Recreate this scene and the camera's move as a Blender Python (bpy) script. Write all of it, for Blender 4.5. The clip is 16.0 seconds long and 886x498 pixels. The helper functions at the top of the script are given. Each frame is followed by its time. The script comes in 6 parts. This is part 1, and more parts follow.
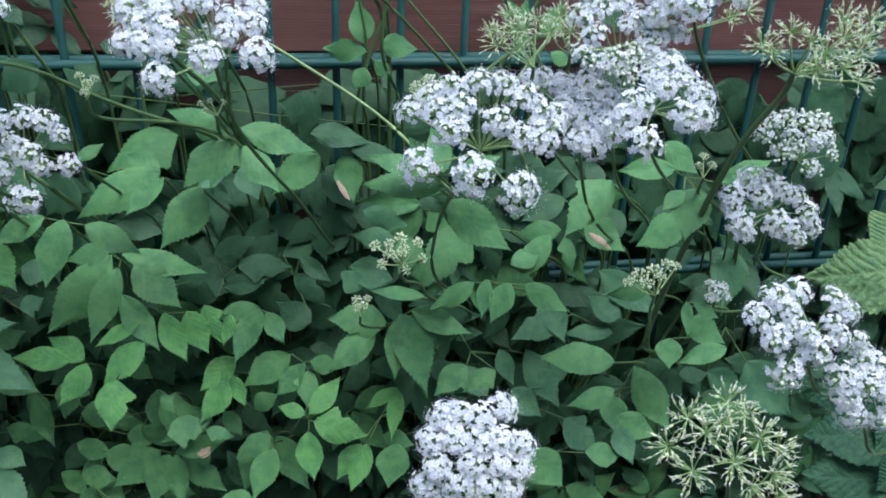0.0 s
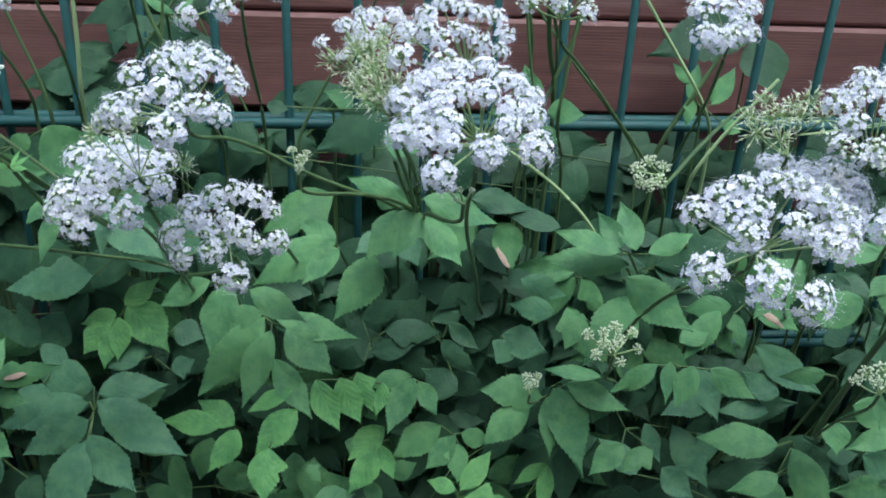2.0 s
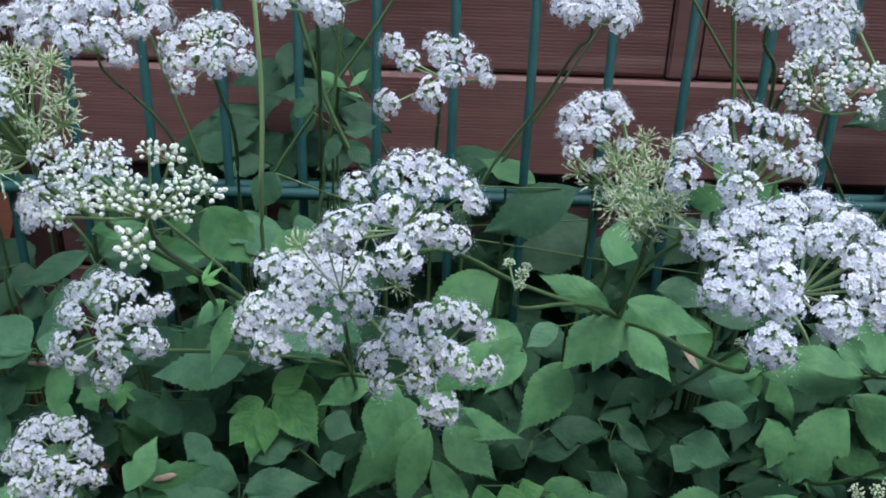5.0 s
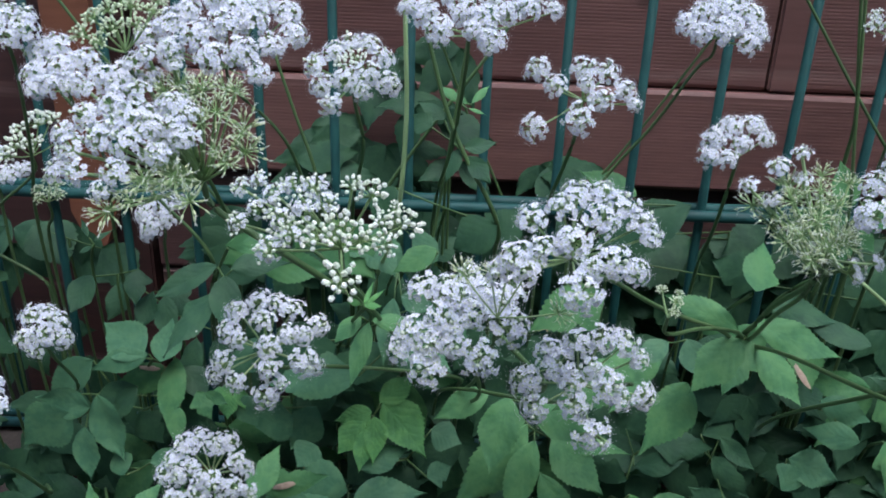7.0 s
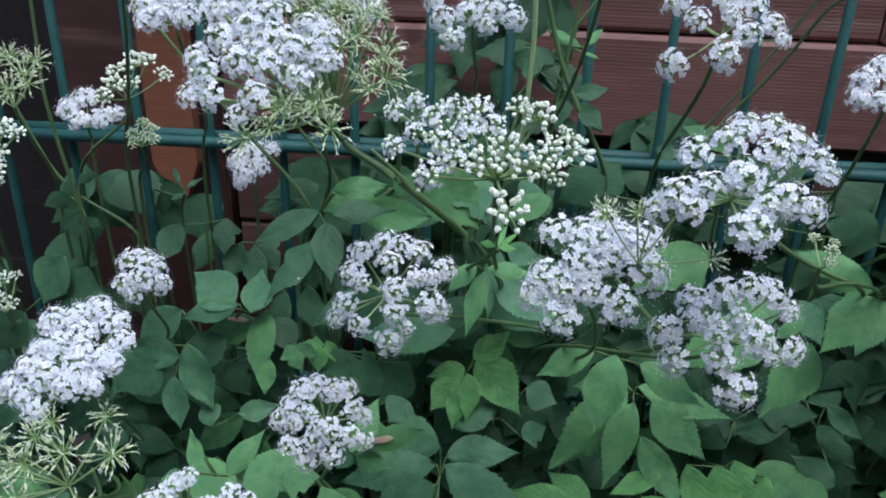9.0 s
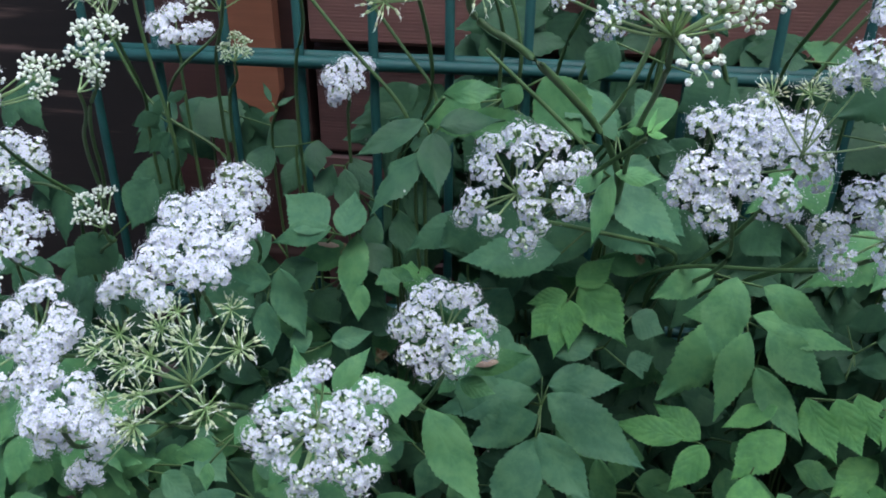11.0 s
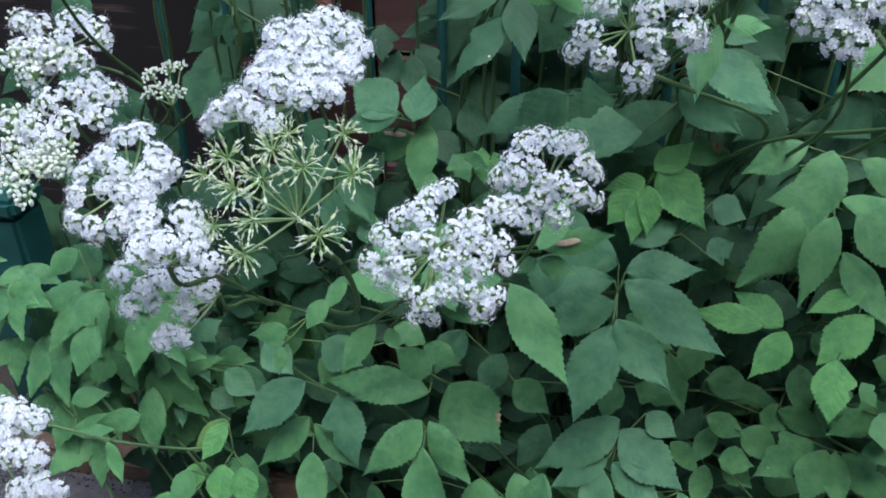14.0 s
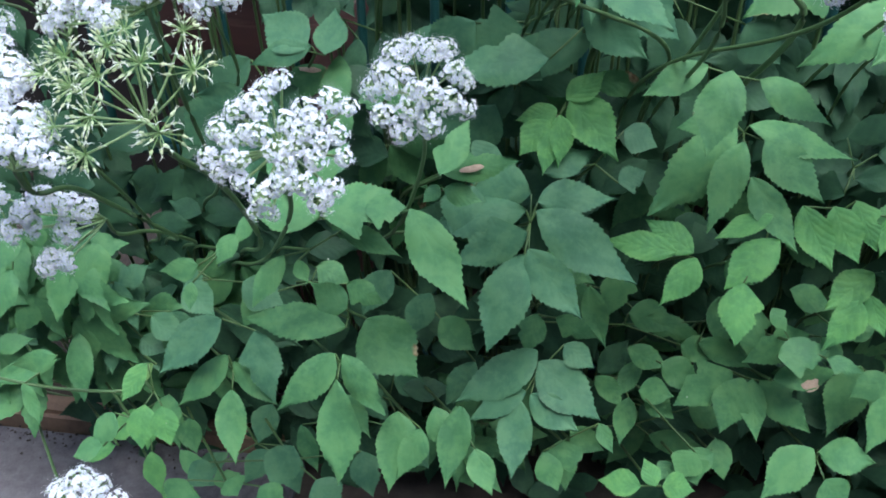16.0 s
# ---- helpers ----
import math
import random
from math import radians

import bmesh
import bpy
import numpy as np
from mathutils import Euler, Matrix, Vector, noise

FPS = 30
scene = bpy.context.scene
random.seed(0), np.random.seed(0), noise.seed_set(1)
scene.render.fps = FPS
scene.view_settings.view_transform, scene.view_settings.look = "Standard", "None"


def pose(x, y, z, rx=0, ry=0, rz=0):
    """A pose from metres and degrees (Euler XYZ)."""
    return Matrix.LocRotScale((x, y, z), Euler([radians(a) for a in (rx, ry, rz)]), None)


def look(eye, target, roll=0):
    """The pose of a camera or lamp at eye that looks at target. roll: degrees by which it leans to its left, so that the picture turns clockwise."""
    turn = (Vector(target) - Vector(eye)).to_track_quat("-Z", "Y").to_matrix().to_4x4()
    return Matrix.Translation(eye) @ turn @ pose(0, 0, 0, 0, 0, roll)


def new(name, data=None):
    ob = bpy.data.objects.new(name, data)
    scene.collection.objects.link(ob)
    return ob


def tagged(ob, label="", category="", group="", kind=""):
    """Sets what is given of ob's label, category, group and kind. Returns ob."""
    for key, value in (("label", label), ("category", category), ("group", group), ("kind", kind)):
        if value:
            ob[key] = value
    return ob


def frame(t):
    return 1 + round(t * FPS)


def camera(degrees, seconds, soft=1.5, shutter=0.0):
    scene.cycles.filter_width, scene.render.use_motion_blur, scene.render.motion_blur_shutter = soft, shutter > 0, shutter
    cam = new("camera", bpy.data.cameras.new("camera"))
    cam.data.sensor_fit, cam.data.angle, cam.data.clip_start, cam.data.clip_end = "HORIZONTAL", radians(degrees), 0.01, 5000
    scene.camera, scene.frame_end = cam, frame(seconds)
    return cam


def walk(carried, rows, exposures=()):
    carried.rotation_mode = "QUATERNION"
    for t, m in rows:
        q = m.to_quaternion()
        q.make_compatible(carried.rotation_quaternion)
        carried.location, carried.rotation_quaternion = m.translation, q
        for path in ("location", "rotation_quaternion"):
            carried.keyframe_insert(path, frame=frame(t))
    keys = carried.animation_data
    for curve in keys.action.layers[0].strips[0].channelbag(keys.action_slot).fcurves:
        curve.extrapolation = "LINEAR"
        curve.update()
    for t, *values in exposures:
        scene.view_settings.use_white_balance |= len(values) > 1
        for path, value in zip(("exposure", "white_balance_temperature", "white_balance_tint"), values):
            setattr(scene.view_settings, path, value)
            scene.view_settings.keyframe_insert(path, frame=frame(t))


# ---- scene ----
cam = camera(55.3, 16.0, soft=1.8)
METRES, EYE, TILT, LEAN, TURN = 0.44, 0.66, 0, -0.3, -9
ROWS = [
    (0.0, 0.0, 0.0, 0.0, 1.0, -27.53, -1.92),
    (0.5, -0.0388, 0.0114, -0.0014, 1.44, -27.03, -1.91),
    (1.0, -0.0777, 0.0254, 0.0064, 2.11, -26.57, -1.91),
    (1.5, -0.1269, 0.0385, 0.0148, 3.14, -25.93, -1.98),
    (2.0, -0.1908, 0.0612, 0.0222, 4.36, -25.38, -2.15),
    (2.5, -0.2505, 0.1036, 0.026, 5.57, -24.77, -2.21),
    (3.0, -0.2839, 0.1185, 0.0286, 6.49, -24.16, -2.21),
    (5.5, -0.3775, 0.2033, 0.0602, 9.92, -23.79, -1.44),
    (6.0, -0.4027, 0.2015, 0.069, 10.42, -23.82, -1.35),
    (6.5, -0.4346, 0.1929, 0.0645, 11.09, -24.07, -1.34),
    (7.0, -0.4685, 0.1787, 0.075, 11.74, -24.26, -1.51),
    (7.5, -0.4943, 0.1791, 0.0698, 12.53, -24.57, -1.66),
    (8.0, -0.5051, 0.1709, 0.0667, 13.08, -25.03, -1.75),
    (8.5, -0.5272, 0.1773, 0.0502, 13.86, -25.6, -1.58),
    (9.0, -0.5522, 0.1864, 0.0314, 14.69, -26.26, -1.3),
    (9.5, -0.5827, 0.1987, 0.0088, 15.61, -27.0, -0.97),
    (10.0, -0.6007, 0.2041, -0.0143, 16.51, -27.77, -0.61),
    (12.5, -0.6544, 0.149, -0.0785, 18.85, -30.05, 0.37),
    (13.0, -0.667, 0.1416, -0.0954, 19.07, -30.67, 0.42),
    (13.5, -0.6816, 0.1429, -0.1134, 19.16, -31.3, 0.54),
    (14.0, -0.6836, 0.1492, -0.135, 19.09, -32.11, 0.67),
    (14.5, -0.666, 0.1564, -0.1452, 18.89, -32.84, 0.77),
    (15.0, -0.6511, 0.1662, -0.158, 18.62, -33.42, 0.83),
    (15.5, -0.6277, 0.1652, -0.1704, 18.19, -33.84, 0.87),
    (16.0, -0.5892, 0.1555, -0.1812, 17.6, -34.07, 0.87),
]
walk(cam, [(t, pose(0, 0, EYE, TILT, LEAN, TURN) @ pose(METRES * x, METRES * y, METRES * z, 90 + pitch, roll, yaw)) for t, x, y, z, yaw, pitch, roll in ROWS],
     exposures=[(0, 1.86, 6470, 10), (3, 1.80, 6470, 11), (5.5, 1.51, 6470, 13), (8, 1.55, 6470, 13), (10, 1.60, 6470, 13), (13, 1.70, 6450, 12), (14.5, 1.87, 6440, 11), (16, 2.12, 6450, 10)])

# ---- light ----
world = bpy.data.worlds.new("sky")
scene.world = world
world.use_nodes = True
wn = world.node_tree
sky = wn.nodes.new("ShaderNodeTexSky")
sky.sky_type = "NISHITA"
sky.sun_disc = False
SUN_UP, SUN_ROUND = 67.0, 159.0
sky.sun_elevation, sky.sun_rotation = radians(SUN_UP), radians(SUN_ROUND)
sky.air_density, sky.dust_density = 1.0, 2.0
wn.links.new(sky.outputs[0], wn.nodes["Background"].inputs[0])
wn.nodes["Background"].inputs[1].default_value = 0.15
sun = new("sun", bpy.data.lights.new("sun", "SUN"))
sun.data.energy, sun.data.angle, sun.data.color = 0.9, radians(40), (0.76, 0.90, 1.0)
sun.matrix_world = look((0.14, -0.36, 0.91), (0, 0, 0))


# ---- materials ----
def material(name, colour, rough=0.5, metal=0.0):
    m = bpy.data.materials.new(name)
    m.use_nodes = True
    b = m.node_tree.nodes["Principled BSDF"]
    b.inputs["Base Color"].default_value = (*colour, 1)
    b.inputs["Roughness"].default_value = rough
    b.inputs["Metallic"].default_value = metal
    return m, m.node_tree, b


def node(nt, kind, links=(), **values):
    n = nt.nodes.new(kind)
    for key, value in values.items():
        n.inputs[key.replace("_", " ")].default_value = value
    for key, out in links:
        nt.links.new(out, n.inputs[key])
    return n


def ramp(nt, fac, stops):
    n = nt.nodes.new("ShaderNodeValToRGB")
    while len(n.color_ramp.elements) < len(stops):
        n.color_ramp.elements.new(0.5)
    for e, (p, c) in zip(n.color_ramp.elements, stops):
        e.position, e.color = p, (*c, 1)
    nt.links.new(fac, n.inputs[0])
    return n


def mixed(nt, fac, a, b, how="MIX"):
    n = nt.nodes.new("ShaderNodeMix")
    n.data_type, n.blend_type = "RGBA", how
    for i, v in ((0, fac), (6, a), (7, b)):
        if isinstance(v, (int, float)):
            n.inputs[i].default_value = v
        elif isinstance(v, tuple):
            n.inputs[i].default_value = (*v, 1)
        else:
            nt.links.new(v, n.inputs[i])
    return n.outputs[2]


def sums(nt, op, a, b=0.0, c=0.0):
    n = nt.nodes.new("ShaderNodeMath")
    n.operation = op
    for i, v in enumerate((a, b, c)):
        if isinstance(v, (int, float)):
            n.inputs[i].default_value = v
        else:
            nt.links.new(v, n.inputs[i])
    return n.outputs[0]


def leaf_material(name, low, high, ribs=6.0, depth=0.10, stain=0.0, rough=0.56, thin=0.22, ribbed=0.07):
    """Green leaf: side veins slanting from a midrib, mottling, light specks, brown scars."""
    m, nt, b = material(name, high, rough)
    uv = nt.nodes.new("ShaderNodeTexCoord")
    sep = node(nt, "ShaderNodeSeparateXYZ", [(0, uv.outputs["UV"])])
    side = sums(nt, "ABSOLUTE", sums(nt, "SUBTRACT", sep.outputs[0], 0.5))
    phase = sums(nt, "MULTIPLY", sums(nt, "SUBTRACT", sep.outputs[1], sums(nt, "MULTIPLY", side, 0.75)), ribs)
    geo = nt.nodes.new("ShaderNodeNewGeometry")
    stray = node(nt, "ShaderNodeTexNoise", [("Vector", geo.outputs["Position"])], Scale=75.0, Detail=2.0)
    phase = sums(nt, "ADD", phase, sums(nt, "MULTIPLY", stray.outputs[0], 1.3))
    saw = sums(nt, "PINGPONG", phase, 0.5)
    vein = sums(nt, "SMOOTH_MIN", sums(nt, "MULTIPLY", saw, 2.6), sums(nt, "MULTIPLY", side, 16.0), 0.25)
    vein = sums(nt, "MINIMUM", vein, 1.0)
    info = nt.nodes.new("ShaderNodeObjectInfo")
    big = node(nt, "ShaderNodeTexNoise", [("Vector", geo.outputs["Position"])], Scale=26.0, Detail=3.0)
    fine = node(nt, "ShaderNodeTexNoise", [("Vector", geo.outputs["Position"])], Scale=420.0, Detail=3.0)
    own = sums(nt, "ADD", sums(nt, "MULTIPLY", info.outputs["Random"], 0.32), sums(nt, "MULTIPLY", geo.outputs["Random Per Island"], 0.32))
    tone = sums(nt, "ADD", own, sums(nt, "MULTIPLY", big.outputs[0], 0.5))
    base = ramp(nt, tone, [(0.2, low), (0.95, high)]).outputs[0]
    pale = mixed(nt, 1.0, base, (1.22, 1.2, 1.12), "MULTIPLY")
    col = mixed(nt, sums(nt, "MULTIPLY", sums(nt, "SUBTRACT", 1.0, vein), ribbed), base, pale)
    col = mixed(nt, sums(nt, "MULTIPLY", fine.outputs[0], 0.5), col, mixed(nt, 1.0, col, (0.8, 0.84, 0.8), "MULTIPLY"))
    blotch = node(nt, "ShaderNodeTexNoise", [("Vector", geo.outputs["Position"])], Scale=110.0, Detail=4.0, Roughness=0.65)
    patch = ramp(nt, blotch.outputs[0], [(0.44, (0, 0, 0)), (0.60, (1, 1, 1))])
    col = mixed(nt, sums(nt, "MULTIPLY", patch.outputs[0], 0.55), col, mixed(nt, 1.0, col, (1.42, 1.22, 1.16), "MULTIPLY"))
    smear = node(nt, "ShaderNodeTexNoise", [("Vector", geo.outputs["Position"])], Scale=55.0, Detail=5.0, Roughness=0.7)
    dim = ramp(nt, smear.outputs[0], [(0.36, (1, 1, 1)), (0.52, (0, 0, 0))])
    col = mixed(nt, sums(nt, "MULTIPLY", dim.outputs[0], 0.6), col, mixed(nt, 1.0, col, (0.66, 0.74, 0.84), "MULTIPLY"))
    rim = ramp(nt, side, [(0.3, (0, 0, 0)), (0.5, (1, 1, 1))])
    col = mixed(nt, sums(nt, "MULTIPLY", rim.outputs[0], 0.3), col, mixed(nt, 1.0, col, (1.4, 1.2, 1.1), "MULTIPLY"))
    if stain:
        spot = node(nt, "ShaderNodeTexNoise", [("Vector", geo.outputs["Position"])], Scale=38.0, Detail=4.0)
        edge = ramp(nt, spot.outputs[0], [(0.70 - stain, (0, 0, 0)), (0.735 - stain, (1, 1, 1))])
        scar = ramp(nt, fine.outputs[0], [(0.35, (0.17, 0.09, 0.04)), (0.65, (0.38, 0.3, 0.17))])
        col = mixed(nt, edge.outputs[0], col, scar.outputs[0])
    speck = node(nt, "ShaderNodeTexVoronoi", [("Vector", geo.outputs["Position"])], Scale=85.0)
    dots = ramp(nt, speck.outputs["Distance"], [(0.035, (1, 1, 1)), (0.06, (0, 0, 0))])
    some = ramp(nt, speck.outputs["Color"], [(0.83, (0, 0, 0)), (0.86, (1, 1, 1))])
    col = mixed(nt, sums(nt, "MULTIPLY", dots.outputs[0], some.outputs[0]), col, (0.62, 0.66, 0.58))
    nt.links.new(col, b.inputs["Base Color"])
    gloss = sums(nt, "MULTIPLY_ADD", big.outputs[0], 0.22, rough - 0.1)
    nt.links.new(gloss, b.inputs["Roughness"])
    b.inputs["Specular IOR Level"].default_value = 0.24
    lumps = node(nt, "ShaderNodeTexNoise", [("Vector", geo.outputs["Position"])], Scale=130.0, Detail=2.0)
    rise = sums(nt, "ADD", vein, sums(nt, "MULTIPLY", fine.outputs[0], 0.3))
    rise = sums(nt, "ADD", rise, sums(nt, "MULTIPLY", lumps.outputs[0], 5.0))
    bump = node(nt, "ShaderNodeBump", [("Height", rise)], Strength=depth, Distance=0.0008)
    nt.links.new(bump.outputs[0], b.inputs["Normal"])
    glow = node(nt, "ShaderNodeBsdfTranslucent", [("Color", col), ("Normal", bump.outputs[0])])
    both = node(nt, "ShaderNodeMixShader", [(1, b.outputs[0]), (2, glow.outputs[0])], Fac=thin)
    nt.links.new(both.outputs[0], nt.nodes["Material Output"].inputs[0])
    return m


def soft_material(name, low, high, rough=0.6, thin=0.25, scale=300.0):
    """Petals, buds, stalks: two tones by piece and by grain, a little light passing through."""
    m, nt, b = material(name, high, rough)
    geo = nt.nodes.new("ShaderNodeNewGeometry")
    grain = node(nt, "ShaderNodeTexNoise", [("Vector", geo.outputs["Position"])], Scale=scale, Detail=2.0)
    tone = sums(nt, "ADD", sums(nt, "MULTIPLY", geo.outputs["Random Per Island"], 0.55), sums(nt, "MULTIPLY", grain.outputs[0], 0.5))
    col = ramp(nt, tone, [(0.2, low), (0.8, high)])
    nt.links.new(col.outputs[0], b.inputs["Base Color"])
    if thin:
        glow = node(nt, "ShaderNodeBsdfTranslucent", [("Color", col.outputs[0])])
        both = node(nt, "ShaderNodeMixShader", [(1, b.outputs[0]), (2, glow.outputs[0])], Fac=thin)
        nt.links.new(both.outputs[0], nt.nodes["Material Output"].inputs[0])
    return m


LEAF = {
    "mid": leaf_material("leaf_green", (0.057, 0.178, 0.073), (0.118, 0.304, 0.120), thin=0.16),
    # older leaf, its green lowered further to hold the shade deep in the bed
    "dark": leaf_material("leaf_dark_green_shaded", (0.024, 0.078, 0.041), (0.046, 0.126, 0.063), thin=0.12),
    "blue": leaf_material("leaf_bluish_green", (0.050, 0.150, 0.076), (0.096, 0.242, 0.128), thin=0.14),
    "young": leaf_material("leaf_light_green", (0.105, 0.315, 0.100), (0.161, 0.421, 0.144), depth=0.2, thin=0.3),
    "scar": leaf_material("leaf_scarred", (0.050, 0.164, 0.062), (0.087, 0.242, 0.091), stain=0.07),
    "pale": leaf_material("leaf_yellowing", (0.087, 0.217, 0.065), (0.165, 0.291, 0.096), stain=0.03),
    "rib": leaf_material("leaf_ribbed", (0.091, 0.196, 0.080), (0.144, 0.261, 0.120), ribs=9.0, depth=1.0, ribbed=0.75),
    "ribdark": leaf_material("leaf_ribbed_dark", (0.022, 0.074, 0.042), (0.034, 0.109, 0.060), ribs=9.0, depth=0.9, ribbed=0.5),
}
PETAL = soft_material("white_petal", (0.80, 0.82, 0.94), (0.91, 0.92, 0.98), 0.6, 0.34)
ANTHER = soft_material("anther", (0.72, 0.68, 0.74), (0.88, 0.87, 0.90), 0.7, 0.2)
EYE_GREEN = soft_material("flower_centre", (0.52, 0.62, 0.30), (0.76, 0.80, 0.56), 0.5, 0.1)
BUD = soft_material("closed_bud", (0.76, 0.83, 0.66), (0.90, 0.92, 0.86), 0.5, 0.2)
GREENBUD = soft_material("green_bud", (0.50, 0.62, 0.37), (0.80, 0.86, 0.67), 0.5, 0.2)
FRUIT = soft_material("green_fruit", (0.36, 0.48, 0.22), (0.72, 0.78, 0.52), 0.5, 0.2)
STALK = soft_material("green_stalk", (0.22, 0.37, 0.14), (0.40, 0.56, 0.27), 0.5, 0.05, 60.0)
LEAFSTALK = soft_material("leaf_stalk", (0.04, 0.092, 0.03), (0.085, 0.165, 0.05), 0.5, 0.05, 60.0)
WITHERED = soft_material("withered_leaf", (0.20, 0.13, 0.08), (0.56, 0.42, 0.32), 0.8, 0.1, 900.0)
STEM = soft_material("stem", (0.042, 0.092, 0.034), (0.088, 0.165, 0.056), 0.45, 0.0, 40.0)


def wood_material(name, low, high, rough=0.6):
    m, nt, b = material(name, high, rough)
    tc = nt.nodes.new("ShaderNodeTexCoord")
    info = nt.nodes.new("ShaderNodeObjectInfo")
    mp = node(nt, "ShaderNodeMapping", [("Vector", tc.outputs["Object"])], Scale=(3.0, 40.0, 40.0))
    gr = node(nt, "ShaderNodeTexNoise", [("Vector", mp.outputs[0])], Scale=3.0, Detail=6.0, Roughness=0.65)
    wide = node(nt, "ShaderNodeTexNoise", [("Vector", tc.outputs["Object"])], Scale=9.0, Detail=4.0)
    tone = sums(nt, "ADD", sums(nt, "MULTIPLY", gr.outputs[0], 0.6), sums(nt, "MULTIPLY", wide.outputs[0], 0.5))
    tone = sums(nt, "ADD", tone, sums(nt, "MULTIPLY", info.outputs["Random"], 0.1))
    col = ramp(nt, tone, [(0.35, low), (0.8, high)])
    worn = node(nt, "ShaderNodeTexNoise", [("Vector", mp.outputs[0])], Scale=1.3, Detail=5.0)
    wear = ramp(nt, worn.outputs[0], [(0.60, (0, 0, 0)), (0.72, (1, 1, 1))])
    c2 = mixed(nt, sums(nt, "MULTIPLY", wear.outputs[0], 0.5), col.outputs[0], (0.27, 0.17, 0.15))
    knot = node(nt, "ShaderNodeTexVoronoi", [("Vector", tc.outputs["Object"])], Scale=9.0)
    kn = ramp(nt, knot.outputs["Distance"], [(0.05, (1, 1, 1)), (0.09, (0, 0, 0))])
    c2 = mixed(nt, sums(nt, "MULTIPLY", kn.outputs[0], 0.6), c2, (0.05, 0.022, 0.02))
    nt.links.new(c2, b.inputs["Base Color"])
    bump = node(nt, "ShaderNodeBump", [("Height", gr.outputs[0])], Strength=0.35, Distance=0.001)
    nt.links.new(bump.outputs[0], b.inputs["Normal"])
    return m


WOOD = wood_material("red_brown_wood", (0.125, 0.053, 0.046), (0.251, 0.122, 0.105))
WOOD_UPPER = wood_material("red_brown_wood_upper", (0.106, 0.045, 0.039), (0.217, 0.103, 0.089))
# near-black colour that stands for the shade in the gap
GAP_SHADE = wood_material("gap_shade", (0.005, 0.004, 0.004), (0.014, 0.010, 0.010))
# the red-brown wood at under half brightness, shade put into its colour
WOOD_SHADED = wood_material("red_brown_wood_shaded", (0.054, 0.024, 0.023), (0.113, 0.054, 0.050))
# dark red of the left batten, with the corner's shade put into it
DARKRED_SHADED = wood_material("dark_red_wood_shaded", (0.030, 0.012, 0.011), (0.074, 0.030, 0.026))
WOOD_ORANGE = wood_material("orange_brown_wood", (0.139, 0.048, 0.026), (0.296, 0.113, 0.061))


def ground_material(name, low, high, scale, rough=0.9, strength=0.6, grit=0.004):
    m, nt, b = material(name, high, rough)
    tc = nt.nodes.new("ShaderNodeTexCoord")
    a = node(nt, "ShaderNodeTexNoise", [("Vector", tc.outputs["Object"])], Scale=scale, Detail=8.0, Roughness=0.7)
    w = node(nt, "ShaderNodeTexNoise", [("Vector", tc.outputs["Object"])], Scale=4.0, Detail=3.0)
    tone = sums(nt, "ADD", sums(nt, "MULTIPLY", a.outputs[0], 0.7), sums(nt, "MULTIPLY", w.outputs[0], 0.35))
    col = ramp(nt, tone, [(0.3, low), (0.75, high)])
    nt.links.new(col.outputs[0], b.inputs["Base Color"])
    bump = node(nt, "ShaderNodeBump", [("Height", a.outputs[0])], Strength=strength, Distance=grit)
    nt.links.new(bump.outputs[0], b.inputs["Normal"])
    return m


SOIL = ground_material("dark_soil", (0.016, 0.012, 0.010), (0.06, 0.045, 0.035), 90.0)
ASPHALT = ground_material("worn_asphalt", (0.039, 0.037, 0.041), (0.174, 0.161, 0.174), 90.0)
# dark grey of the added wall, kept low so it throws back little light
BLOCKER_GREY = ground_material("blocker_grey", (0.045, 0.045, 0.045), (0.085, 0.085, 0.085), 40.0)
EDGING = ground_material("edging_stone", (0.13, 0.082, 0.055), (0.31, 0.20, 0.135), 55.0)


def paint_material(name, low, high, rough=0.45):
    m, nt, b = material(name, high, rough)
    geo = nt.nodes.new("ShaderNodeNewGeometry")
    a = node(nt, "ShaderNodeTexNoise", [("Vector", geo.outputs["Position"])], Scale=60.0, Detail=5.0)
    col = ramp(nt, a.outputs[0], [(0.3, low), (0.7, high)])
    nt.links.new(col.outputs[0], b.inputs["Base Color"])
    f = node(nt, "ShaderNodeTexNoise", [("Vector", geo.outputs["Position"])], Scale=900.0, Detail=2.0)
    bump = node(nt, "ShaderNodeBump", [("Height", f.outputs[0])], Strength=0.12, Distance=0.0005)
    nt.links.new(bump.outputs[0], b.inputs["Normal"])
    nt.links.new(sums(nt, "MULTIPLY_ADD", a.outputs[0], 0.3, rough - 0.1), b.inputs["Roughness"])
    return m


GREEN_PAINT = paint_material("green_coated_steel", (0.0025, 0.047, 0.045), (0.006, 0.080, 0.073), 0.58)


# ---- mesh helpers ----
def mesh_from(name, verts, faces, mats, slots=None, uvs=None, smooth=True):
    me = bpy.data.meshes.new(name)
    me.from_pydata(verts, [], faces)
    for mt in mats:
        me.materials.append(mt)
    if slots:
        me.polygons.foreach_set("material_index", slots)
    if smooth:
        me.polygons.foreach_set("use_smooth", [True] * len(faces))
    if uvs:
        layer = me.uv_layers.new(name="UVMap")
        flat = []
        for f in faces:
            for i in f:
                flat += uvs[i]
        layer.data.foreach_set("uv", flat)
    me.update()
    return me


def child(name, me, parent, m=None, label=""):
    ob = new(name, me)
    ob.parent = parent
    if m is not None:
        ob.matrix_basis = m
    return tagged(ob, label)


